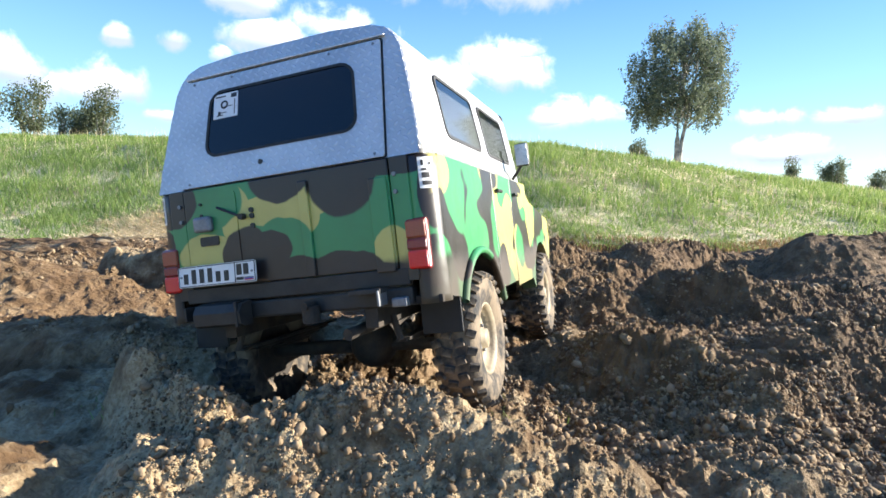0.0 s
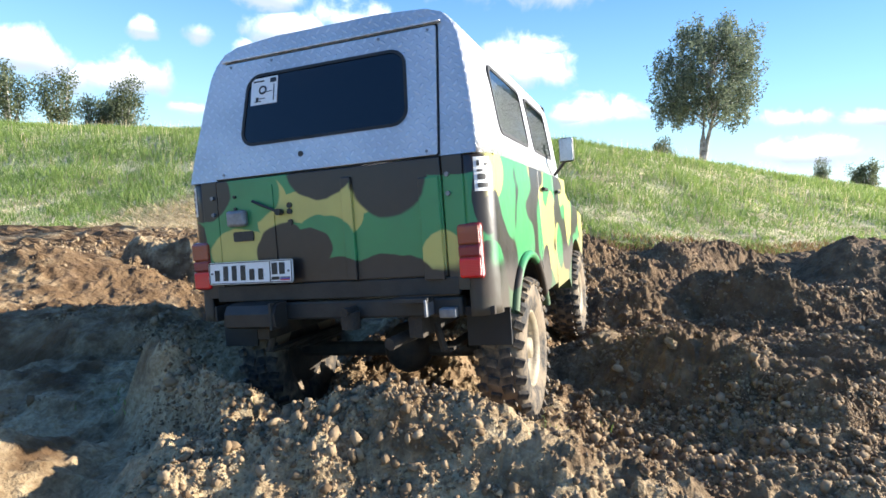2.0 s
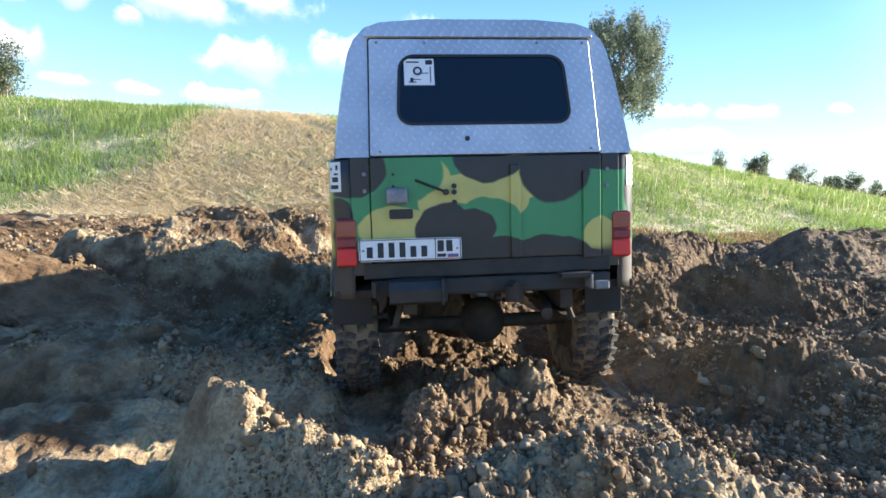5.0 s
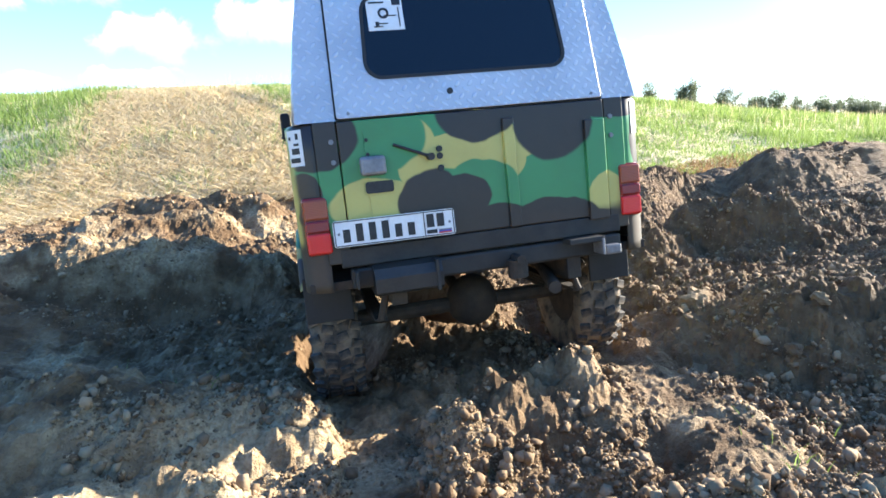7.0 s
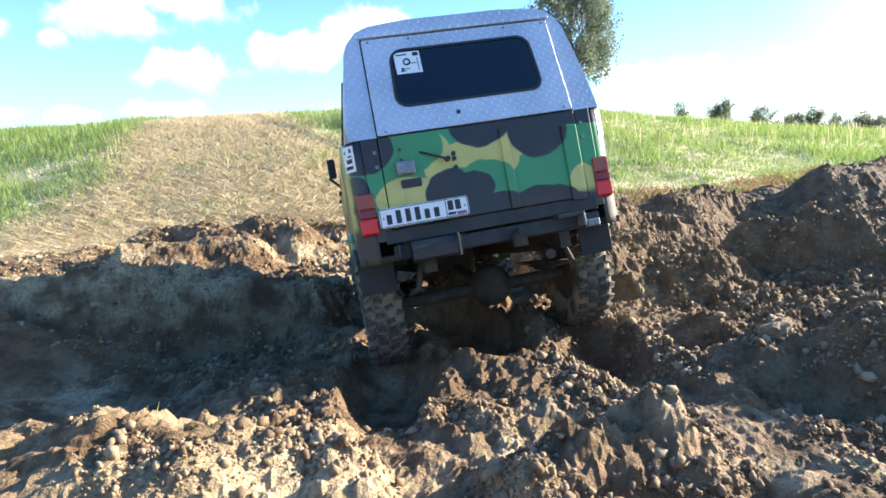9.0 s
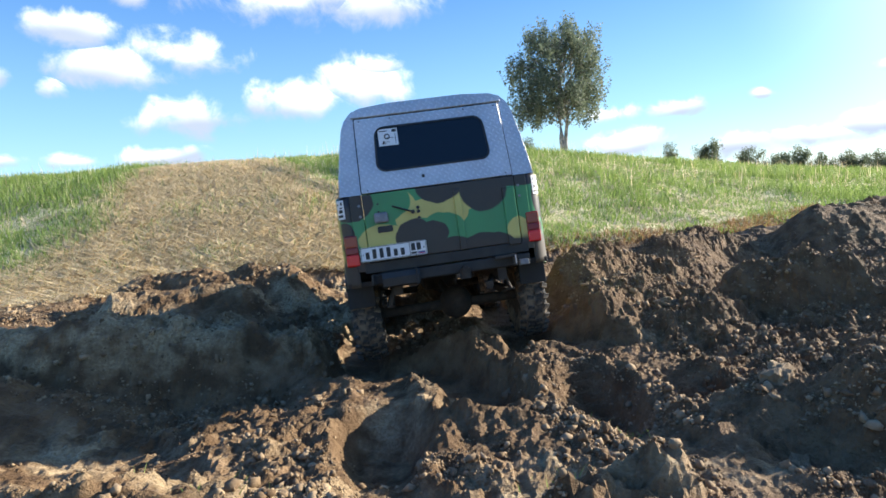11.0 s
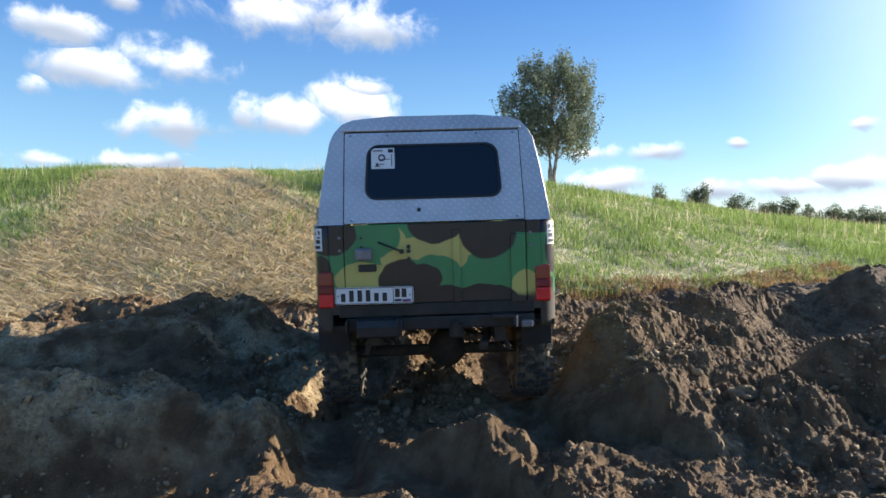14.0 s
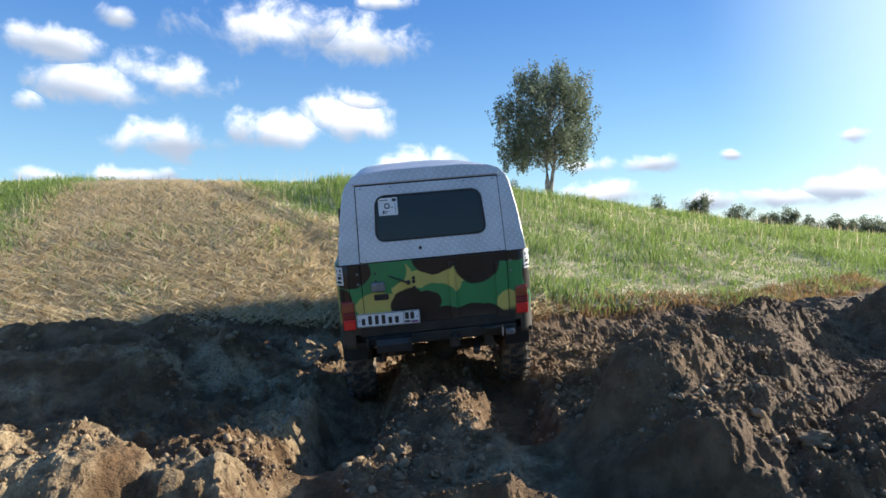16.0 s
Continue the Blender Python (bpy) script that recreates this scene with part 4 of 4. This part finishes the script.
    # side windows
    for s in (-1, 1):
        for y0, y1 in ((0.5, 1.28), (1.45, 2.2)):
            def at(points, proud):
                out = []
                for y, z in points:
                    t = (z - BELT) / 0.56
                    out.append((s * (0.785 - 0.082 * t + proud), y, z))
                return out
            frame = rounded(y0, y1, 1.56, 1.93, 0.06, 5)
            inner = rounded(y0 + 0.02, y1 - 0.02, 1.58, 1.91, 0.05, 5)
            bm = bmesh.new()
            slab(bm, at(frame, 0.012), (-0.014 * s, 0, 0), at(inner, 0.012))
            side = part("side_window", bm, SEAL, car)
            bm = bmesh.new()
            slab(bm, at(inner, 0.008), (-0.005 * s, 0, 0))
            part("window_pane", bm, TINT, side).visible_shadow = False


def corner_points(s, z, out=0.0, steps=7):
    """The rounded rear corner of the tub in plan."""
    pts = []
    for k in range(steps + 1):
        a = radians(90 * k / steps)
        pts.append((s * (0.70 + (0.12 + out) * math.sin(a)), 0.12 - (0.12 + out) * math.cos(a), z))
    return pts


def arc_side(cy, cz, r, a0, a1, steps):
    return [(cy + r * math.cos(radians(a0 + (a1 - a0) * k / steps)), cz + r * math.sin(radians(a0 + (a1 - a0) * k / steps))) for k in range(steps + 1)]


def build_tub(car):
    for s in (-1, 1):
        # corner
        bm = bmesh.new()
        levels = [0.70, 0.74, 0.95, 1.15, 1.3, BELT - 0.012, BELT]
        rings = [[bm.verts.new(p) for p in corner_points(s, z, 0.0 if z < BELT else -0.012)] for z in levels]
        for a, b in zip(rings, rings[1:]):
            for i in range(len(a) - 1):
                bm.faces.new((a[i], a[i + 1], b[i + 1], b[i]))
        bmesh.ops.recalc_face_normals(bm, faces=bm.faces)
        if (bm.faces[0].normal.x > 0) != (s > 0):
            bmesh.ops.reverse_faces(bm, faces=bm.faces)
        corner = part("rear_corner", bm, CAMO, car, "rounded camouflage painted corner", smooth=True)
        corner.modifiers.new("sheet", "SOLIDIFY").thickness = 0.012
        # rear quarter with the wheel arch
        arch = arc_side(0.72, 0.42, 0.50, 150, 18, 14)
        outline = [(0.12, BELT), (0.12, 0.72)] + [(0.26, 0.70)] + arch + [(1.22, 0.62), (1.22, BELT)]
        bm = bmesh.new()
        slab(bm, [(s * 0.82, y, z) for y, z in outline], (-0.03 * s, 0, 0))
        part("rear_quarter", bm, CAMO, car)
        bm = bmesh.new()
        limb(bm, [(s * 0.832, y, z) for y, z in arch], [0.022] * len(arch), 8)
        part("arch_lip", bm, CAMO, car, smooth=True)
        # inner arch
        bm = bmesh.new()
        inner = [[bm.verts.new((s * x, 0.72 + (y - 0.72), z)) for y, z in arch] for x in (0.80, 0.52)]
        for i in range(len(arch) - 1):
            bm.faces.new((inner[0][i], inner[0][i + 1], inner[1][i + 1], inner[1][i]))
        part("wheel_arch", bm, SHADED_MUD_STEEL, car)
        # doors and the front wing
        for name, y0, y1, z0 in (("rear_door", 1.23, 1.80, 0.64), ("front_door", 1.815, 2.50, 0.60)):
            bm = bmesh.new()
            box(bm, min(s * 0.795, s * 0.822), max(s * 0.795, s * 0.822), y0, y1, z0, BELT, 0.008)
            door = part(name, bm, CAMO, car)
            rod_part("door_handle", (s * 0.84, y0 + 0.06, 1.3), (s * 0.84, y0 + 0.2, 1.3), 0.012, BLACK_STEEL, door)
        arch = arc_side(3.10, 0.42, 0.48, 170, 10, 14)
        outline = [(2.51, 1.36), (2.51, 0.62)] + arch + [(3.62, 0.72), (3.72, 0.9), (3.70, 1.12), (3.2, 1.2), (2.7, 1.27)]
        bm = bmesh.new()
        slab(bm, [(s * 0.81, y, z) for y, z in outline], (-0.12 * s, 0, 0))
        part("front_wing", bm, CAMO, car)
        # mirror on its arm
        bm = bmesh.new()
        x0, x1 = (0.86, 0.97) if s > 0 else (-0.90, -0.83)
        box(bm, x0, x1, 1.985, 2.03, 1.52, 1.70, 0.02)
        mirror = part("side_mirror", bm, BLACK_STEEL, car, "black side mirror on a thin arm")
        box_part("mirror_glass", (x0 + 0.007, x1 - 0.007, 1.979, 1.986, 1.528, 1.692), CHROME if s > 0 else SEAL, mirror, bevel=0.002)
        rod_part("arm", (s * 0.80, 2.12, 1.44), (s * 0.9, 2.02, 1.53), 0.012, BLACK_STEEL, mirror, 8)
    # floor, bonnet, screen
    box_part("floor_pan", (-0.80, 0.80, 0.03, 2.5, 0.70, 0.74), SHADED_MUD_STEEL, car)
    bm = bmesh.new()
    outline = [(2.5, BELT), (3.2, 1.33), (3.66, 1.22), (3.74, 1.1), (3.74, 0.8), (2.5, 0.8)]
    slab(bm, [(-0.68, y, z) for y, z in outline], (1.36, 0, 0))
    part("bonnet", bm, CAMO, car)
    bm = bmesh.new()
    slab(bm, [(x, 2.5 - 0.1 * (z - BELT), z) for x, z in rounded(-0.7, 0.7, BELT, 2.05, 0.05)], (0, 0.03, 0),
         [(x, 2.5 - 0.1 * (z - BELT), z) for x, z in rounded(-0.63, 0.63, BELT + 0.08, 1.97, 0.05)])
    screen = part("windscreen", bm, CAMO, car)
    bm = bmesh.new()
    slab(bm, [(x, 2.51 - 0.1 * (z - BELT), z) for x, z in rounded(-0.635, 0.635, BELT + 0.075, 1.975, 0.05)], (0, 0.006, 0))
    part("window_pane", bm, TINT, screen).visible_shadow = False


def build_tailgate(car):
    bm = bmesh.new()
    box(bm, -0.605, 0.605, -0.012, 0.015, 0.885, BELT - 0.004, 0.006)
    gate = part("tailgate", bm, CAMO, car, "camouflage painted tailgate with pressed ribs")
    for x0, x1, z0, z1 in ((0.112, 0.165, 0.885, 1.37), (0.50, 0.598, 0.87, 1.33)):
        wide = x1 - x0 > 0.03
        box_part("rib", (x0, x1, -0.03 if wide else -0.018, -0.008, z0, z1), CAMO, gate, bevel=0.006)
    # the panel behind the plate's lamp, let in on the left half
    bm = bmesh.new()
    slab(bm, [(x, -0.017, z) for x, z in rounded(-0.50, -0.27, 0.99, 1.375, 0.01)], (0, 0.006, 0))
    cover = part("access_panel", bm, CAMO, gate)
    for x, z in ((-0.49, 1.27), (-0.49, 1.33)):
        rod_part("screw", (x, -0.028, z), (x, -0.01, z), 0.008, INK, cover, 8)
    bm = bmesh.new()
    box(bm, -0.53, -0.42, -0.055, -0.012, 1.18, 1.262, 0.015)
    part("plate_lamp", bm, ZINC, gate, "grey plate lamp housing")
    # black slab on the gate for the dark inside the handle slot
    bm = bmesh.new()
    slab(bm, [(x, -0.024, z) for x, z in rounded(-0.515, -0.395, 1.105, 1.155, 0.012)], (0, 0.01, 0))
    part("handle_slot", bm, INK, gate)
    lever = rod_part("latch_rod", (-0.38, -0.03, 1.30), (-0.225, -0.045, 1.235), 0.007, INK, gate, 8)
    rod_part("latch_knob", (-0.225, -0.055, 1.235), (-0.225, -0.02, 1.235), 0.016, BLACK_STEEL, lever)
    # black discs give the shade within the latch holes as colour
    for z in (1.183, 1.235, 1.265):
        rod_part("latch_hole", (-0.18, -0.020, z), (-0.18, -0.008, z), 0.014, INK, gate)
    # pillars beside the gate, with their hinge bolts
    for s in (-1, 1):
        pillar = box_part("rear_pillar", (min(s * 0.61, s * 0.705), max(s * 0.61, s * 0.705), -0.006, 0.02, 0.82, BELT), CAMO, car, bevel=0.005)
        for z in (1.25, 1.335):
            rod_part("hinge_bolt", (s * 0.635, -0.018, z), (s * 0.635, -0.005, z), 0.011, ZINC, pillar, 8)
        # lamps
        x0, x1 = (0.665, 0.765) if s > 0 else (-0.785, -0.685)
        base = box_part("tail_lamp", (x0 - 0.006, x1 + 0.006, -0.010, 0.10, 0.865, 1.115), RED_LENS, car, "red and amber tail lamp", bevel=0.015)
        box_part("amber_lens", (x0, x1, -0.024, -0.008, 1.02, 1.105), AMBER_LENS, base, bevel=0.008)
        box_part("red_lens", (x0, x1, -0.024, -0.008, 0.965, 1.015), RED_LENS, base, bevel=0.008)
        box_part("brake_lens", (x0, x1, -0.024, -0.008, 0.875, 0.96), LIT_LENS, base, "glowing red brake lens", bevel=0.008)
        # sticker round the corner
        bm = bmesh.new()
        low, high = [p for p in corner_points(s, 1.25, 0.0025, 14)[4:11]], [p for p in corner_points(s, 1.40, 0.0025, 14)[4:11]]
        a, b = [bm.verts.new(p) for p in low], [bm.verts.new(p) for p in high]
        for i in range(len(a) - 1):
            bm.faces.new((a[i], a[i + 1], b[i + 1], b[i]))
        bmesh.ops.recalc_face_normals(bm, faces=bm.faces)
        sheet = part("sticker", bm, WHITE, car, "white sticker with dark print")
        sheet.modifiers.new("sheet", "SOLIDIFY").thickness = 0.002
        for z0, z1, c0, c1 in ((1.265, 1.285, 5, 10), (1.30, 1.325, 5, 9), (1.335, 1.345, 5, 8), (1.36, 1.385, 5, 7), (1.36, 1.375, 8, 10)):
            bm = bmesh.new()
            low, high = corner_points(s, z0, 0.005, 14)[c0:c1], corner_points(s, z1, 0.005, 14)[c0:c1]
            a, b = [bm.verts.new(p) for p in low], [bm.verts.new(p) for p in high]
            for i in range(len(a) - 1):
                bm.faces.new((a[i], a[i + 1], b[i + 1], b[i]))
            part("print_bar", bm, INK, sheet)
    # number plate with plain bars for its characters
    bm = bmesh.new()
    slab(bm, [(x, -0.052, z) for x, z in rounded(-0.675, -0.155, 0.894, 1.006, 0.012)], (0, 0.006, 0))
    turn = pose(-0.415, -0.045, 0.95, -3, 0, -3.3) @ Matrix.Translation((0.415, 0.045, -0.95))
    plate = part("number_plate", bm, WHITE, car, "white number plate with plain dark bars")
    plate.matrix_basis = turn

    def mark(x0, x1, z0, z1, mat=INK):
        box_part("plate_bar", (x0, x1, -0.0545, -0.0515, z0, z1), mat, plate, bevel=0)

    for z0, z1 in ((0.897, 0.901), (0.999, 1.003)):
        mark(-0.668, -0.162, z0, z1)
    for x0 in (-0.671, -0.290, -0.163):
        mark(x0, x0 + 0.004, 0.899, 1.001)
    for k, tall in enumerate((0.055, 0.075, 0.075, 0.075, 0.055, 0.055)):
        x = -0.635 + 0.055 * k
        mark(x, x + 0.030, 0.912, 0.912 + tall)
    for x in (-0.277, -0.233):
        mark(x, x + 0.032, 0.935, 0.992)
    mark(-0.280, -0.235, 0.908, 0.924)
    mark(-0.228, -0.172, 0.917, 0.923, GREY_INK)
    mark(-0.228, -0.172, 0.911, 0.917, BLUE_INK)
    mark(-0.228, -0.172, 0.905, 0.911, RED_INK)
    for x in (-0.652, -0.178):
        rod_part("plate_screw", (x, -0.0575, 0.95), (x, -0.05, 0.95), 0.006, ZINC, plate, 8)
    # window sticker with a line drawing
    x0, x1, z0, z1 = -0.412, -0.256, 1.788, 1.928

    def sheet_part(name, a, b, c, d, proud, mat, parent, label=""):
        bm = bmesh.new()
        slab(bm, on_hatch([(a, c), (b, c), (b, d), (a, d)], proud), (0, 0.0015, 0))
        return part(name, bm, mat, parent, label)

    sticker = sheet_part("window_sticker", x0, x1, z0, z1, 0.0185, WHITE, car, "square white sticker with a line drawing")
    for a, b, c, d in ((0.08, 0.5, 0.85, 0.9), (0.72, 0.95, 0.78, 0.95), (0.15, 0.4, 0.1, 0.14), (0.2, 0.3, 0.14, 0.28), (0.86, 0.89, 0.1, 0.7), (0.45, 0.8, 0.44, 0.47), (0.3, 0.55, 0.2, 0.23)):
        sheet_part("print_bar", x0 + a * (x1 - x0), x0 + b * (x1 - x0), z0 + c * (z1 - z0), z0 + d * (z1 - z0), 0.0205, INK, sticker)
    ring = [(x0 + 0.07 + 0.024 * math.cos(k * 0.3927), z0 + 0.075 + 0.024 * math.sin(k * 0.3927)) for k in range(16)]
    hole = [(x0 + 0.07 + 0.014 * math.cos(k * 0.3927), z0 + 0.075 + 0.014 * math.sin(k * 0.3927)) for k in range(16)]
    bm = bmesh.new()
    slab(bm, on_hatch(ring, 0.0205), (0, 0.0015, 0), on_hatch(hole, 0.0205))
    part("print_ring", bm, INK, sticker)


def build_underbody(car):
    # sill, bumper beam, step box, brackets
    box_part("rear_sill", (-0.655, 0.655, -0.008, 0.03, 0.80, 0.882), BLACK_STEEL, car, bevel=0.006)
    box_part("bumper_beam", (-0.62, 0.66, 0.0, 0.08, 0.70, 0.79), BLACK_STEEL, car, "black steel cross beam", bevel=0.012)
    bm = bmesh.new()
    profile = [(-0.02, 0.80), (-0.10, 0.79), (-0.125, 0.75), (-0.12, 0.69), (-0.09, 0.675), (-0.02, 0.675)]
    slab(bm, [(-0.53, y, z) for y, z in profile], (0.29, 0, 0))
    step = part("step_box", bm, BLACK_STEEL, car, "dull dark metal box below the plate")
    box_part("step_strap", (-0.27, -0.255, -0.128, -0.02, 0.672, 0.803), BLACK_STEEL, step, bevel=0.003)
    for x in (0.52, -0.60):
        bm = bmesh.new()
        box(bm, x - 0.006, x + 0.006, -0.10, 0.0, 0.715, 0.79, 0.003)
        part("tow_bracket", bm, ZINC if x > 0 else BLACK_STEEL, car, "bare metal bracket" if x > 0 else "")
    box_part("side_step", (0.36, 0.53, -0.09, -0.01, 0.775, 0.80), BLACK_STEEL, car, bevel=0.004)
    bm = bmesh.new()
    rod(bm, (0.12, -0.04, 0.74), (0.12, -0.04, 0.66), 0.045, 16)
    part("tow_hitch", bm, SHADED_MUD_STEEL, car)
    rod_part("hitch_plate", (0.12, 0.02, 0.745), (0.12, -0.1, 0.745), 0.02, SHADED_MUD_STEEL, car, 8)
    bm = bmesh.new()
    rod(bm, (0.42, 0.5, 0.62), (0.30, -0.02, 0.58), 0.03, 14)
    rod(bm, (0.42, 0.5, 0.62), (0.42, 1.2, 0.62), 0.03, 14)
    part("exhaust_pipe", bm, SHADED_MUD_STEEL, car, "muddy exhaust pipe")
    box_part("light_socket", (0.56, 0.64, -0.04, 0.03, 0.70, 0.745), ZINC, car, bevel=0.008)
    for s in (-1, 1):
        box_part("frame_rail", (s * 0.42 - 0.035, s * 0.42 + 0.035, 0.02, 3.7, 0.60, 0.70), SHADED_MUD_STEEL, car)
        for axle in (0.72, 3.10):
            spring = box_part("leaf_spring", (s * 0.50 - 0.03, s * 0.50 + 0.03, axle - 0.55, axle + 0.55, 0.50, 0.515), SHADED_MUD_STEEL, car, bevel=0.003)
            for k in range(1, 4):
                box_part("leaf", (s * 0.50 - 0.03, s * 0.50 + 0.03, axle - 0.55 + 0.13 * k, axle + 0.55 - 0.13 * k, 0.502 - 0.017 * k, 0.515 - 0.017 * k), SHADED_MUD_STEEL, spring, bevel=0)
            rod_part("shackle", (s * 0.50, axle - 0.55, 0.51), (s * 0.46, axle - 0.53, 0.64), 0.018, SHADED_MUD_STEEL, spring, 8)
        box_part("mud_flap", (s * 0.72 - 0.12, s * 0.72 + 0.10, 0.235, 0.25, 0.52, 0.74), SEAL, car)
    for axle in (0.72, 3.10):
        bm = bmesh.new()
        rod(bm, (-0.66, axle, 0.40), (0.66, axle, 0.40), 0.045, 14)
        beam = part("axle", bm, SHADED_MUD_STEEL, car)
        bm = bmesh.new()
        bmesh.ops.create_uvsphere(bm, u_segments=16, v_segments=10, radius=0.15, matrix=Matrix.Translation((0.08, axle, 0.41)) @ Matrix.Diagonal((1, 0.9, 1, 1)))
        part("differential", bm, SHADED_MUD_STEEL, beam, smooth=True)
    rod_part("drive_shaft", (0.06, 0.85, 0.43), (0.03, 1.7, 0.55), 0.035, SHADED_MUD_STEEL, car)
    box_part("gearbox", (-0.15, 0.2, 1.6, 2.5, 0.48, 0.72), SHADED_MUD_STEEL, car, bevel=0.03)


def build_wheel(car, name, s, axle):
    wheel = new(name)
    wheel.parent = car
    wheel.location = (s * 0.72, axle, 0.40)
    # the tyre's section, spun about the axle
    half, radius = 0.118, 0.392
    section = [(-0.09, 0.20), (-half, 0.25), (-half - 0.005, 0.31), (-half + 0.008, 0.365), (-0.08, radius - 0.012), (0.0, radius - 0.008),
               (0.08, radius - 0.012), (half - 0.008, 0.365), (half + 0.005, 0.31), (half, 0.25), (0.09, 0.20)]
    bm = bmesh.new()
    rings = []
    for k in range(48):
        a = 2 * math.pi * k / 48
        rings.append([bm.verts.new((x, r * math.cos(a), r * math.sin(a))) for x, r in section])
    for k in range(48):
        p, q = rings[k], rings[(k + 1) % 48]
        for i in range(len(section) - 1):
            bm.faces.new((p[i], p[i + 1], q[i + 1], q[i]))
    bmesh.ops.recalc_face_normals(bm, faces=bm.faces)
    tyre = part("tyre", bm, TYRE, wheel, "mud-caked off-road tyre", smooth=True)
    # tread blocks: staggered, with shoulder lugs
    bm = bmesh.new()
    box(bm, -0.028, 0.028, -0.022, 0.022, -0.012, 0.014, 0.004)
    first = part("tread_block", bm, TYRE, tyre)
    block = first.data
    scene.collection.objects.unlink(first)
    bpy.data.objects.remove(first)
    count = 26
    for k in range(count):
        for x, twist, shift in ((-0.092, 18, 0.0), (-0.032, -14, 0.5), (0.032, 14, 0.0), (0.092, -18, 0.5)):
            a = 360 * (k + shift) / count
            lug = new("tread_block", block)
            lug.parent = tyre
            out = 0.385 if abs(x) < 0.05 else 0.374
            tilt = 0 if abs(x) < 0.05 else math.copysign(24, x)
            lug.matrix_basis = pose(0, 0, 0, -a, 0, 0) @ Matrix.Translation((x * 1.08, 0, out)) @ pose(0, 0, 0, 0, tilt, twist)
    bm = bmesh.new()
    profile = [(0.0, 0.205), (s * 0.095, 0.215), (s * 0.10, 0.20), (s * 0.07, 0.185), (s * 0.03, 0.17), (s * 0.05, 0.10), (s * 0.05, 0.06), (s * 0.09, 0.055), (s * 0.09, 0.0)]
    rings = []
    for k in range(32):
        a = 2 * math.pi * k / 32
        rings.append([bm.verts.new((x, r * math.cos(a), r * math.sin(a))) for x, r in profile])
    for k in range(32):
        p, q = rings[k], rings[(k + 1) % 32]
        for i in range(len(profile) - 1):
            bm.faces.new((p[i], p[i + 1], q[i + 1], q[i]))
    bmesh.ops.remove_doubles(bm, verts=bm.verts, dist=0.0005)
    bmesh.ops.recalc_face_normals(bm, faces=bm.faces)
    rim = part("rim", bm, RIM, wheel, "pale muddy steel rim", smooth=True)
    for k in range(5):
        a = 2 * math.pi * k / 5
        y, z = 0.075 * math.cos(a), 0.075 * math.sin(a)
        rod_part("wheel_nut", (s * 0.045, y, z), (s * 0.066, y, z), 0.011, ZINC, rim, 6)
    bm = bmesh.new()
    bmesh.ops.create_cone(bm, cap_ends=True, segments=24, radius1=0.2, radius2=0.2, depth=0.02, matrix=pose(-s * 0.08, 0, 0, 0, 90, 0))
    part("brake_drum", bm, SHADED_MUD_STEEL, wheel)
    return wheel


car = new("off_road_car")
tagged(car, "camouflage painted off-road car with silver hardtop, driving through mud", "car")
build_hardtop(car)
build_tub(car)
build_tailgate(car)
build_underbody(car)
WHEELS = [build_wheel(car, "wheel", s, axle) for s in (-1, 1) for axle in (0.72, 3.10)]


def motions():
    walk(car, CAR_POSES)
    # the wheels roll with the car's way along its own axis
    angle, rows, last = 0.0, [], CAR_POSES[0]
    for t, m in CAR_POSES:
        step = last[1].to_3x3().inverted() @ (m.translation - last[1].translation)
        turn = -math.degrees(step.y / 0.40)
        parts = max(1, int(abs(turn) // 60) + 1)
        for k in range(1, parts + 1):
            rows.append((last[0] + (t - last[0]) * k / parts, angle + turn * k / parts))
        angle, last = angle + turn, (t, m)
    for wheel in WHEELS:
        place = wheel.location.copy()
        walk(wheel, [(t, Matrix.Translation(place) @ pose(0, 0, 0, a, 0, 0)) for t, a in rows])


motions()
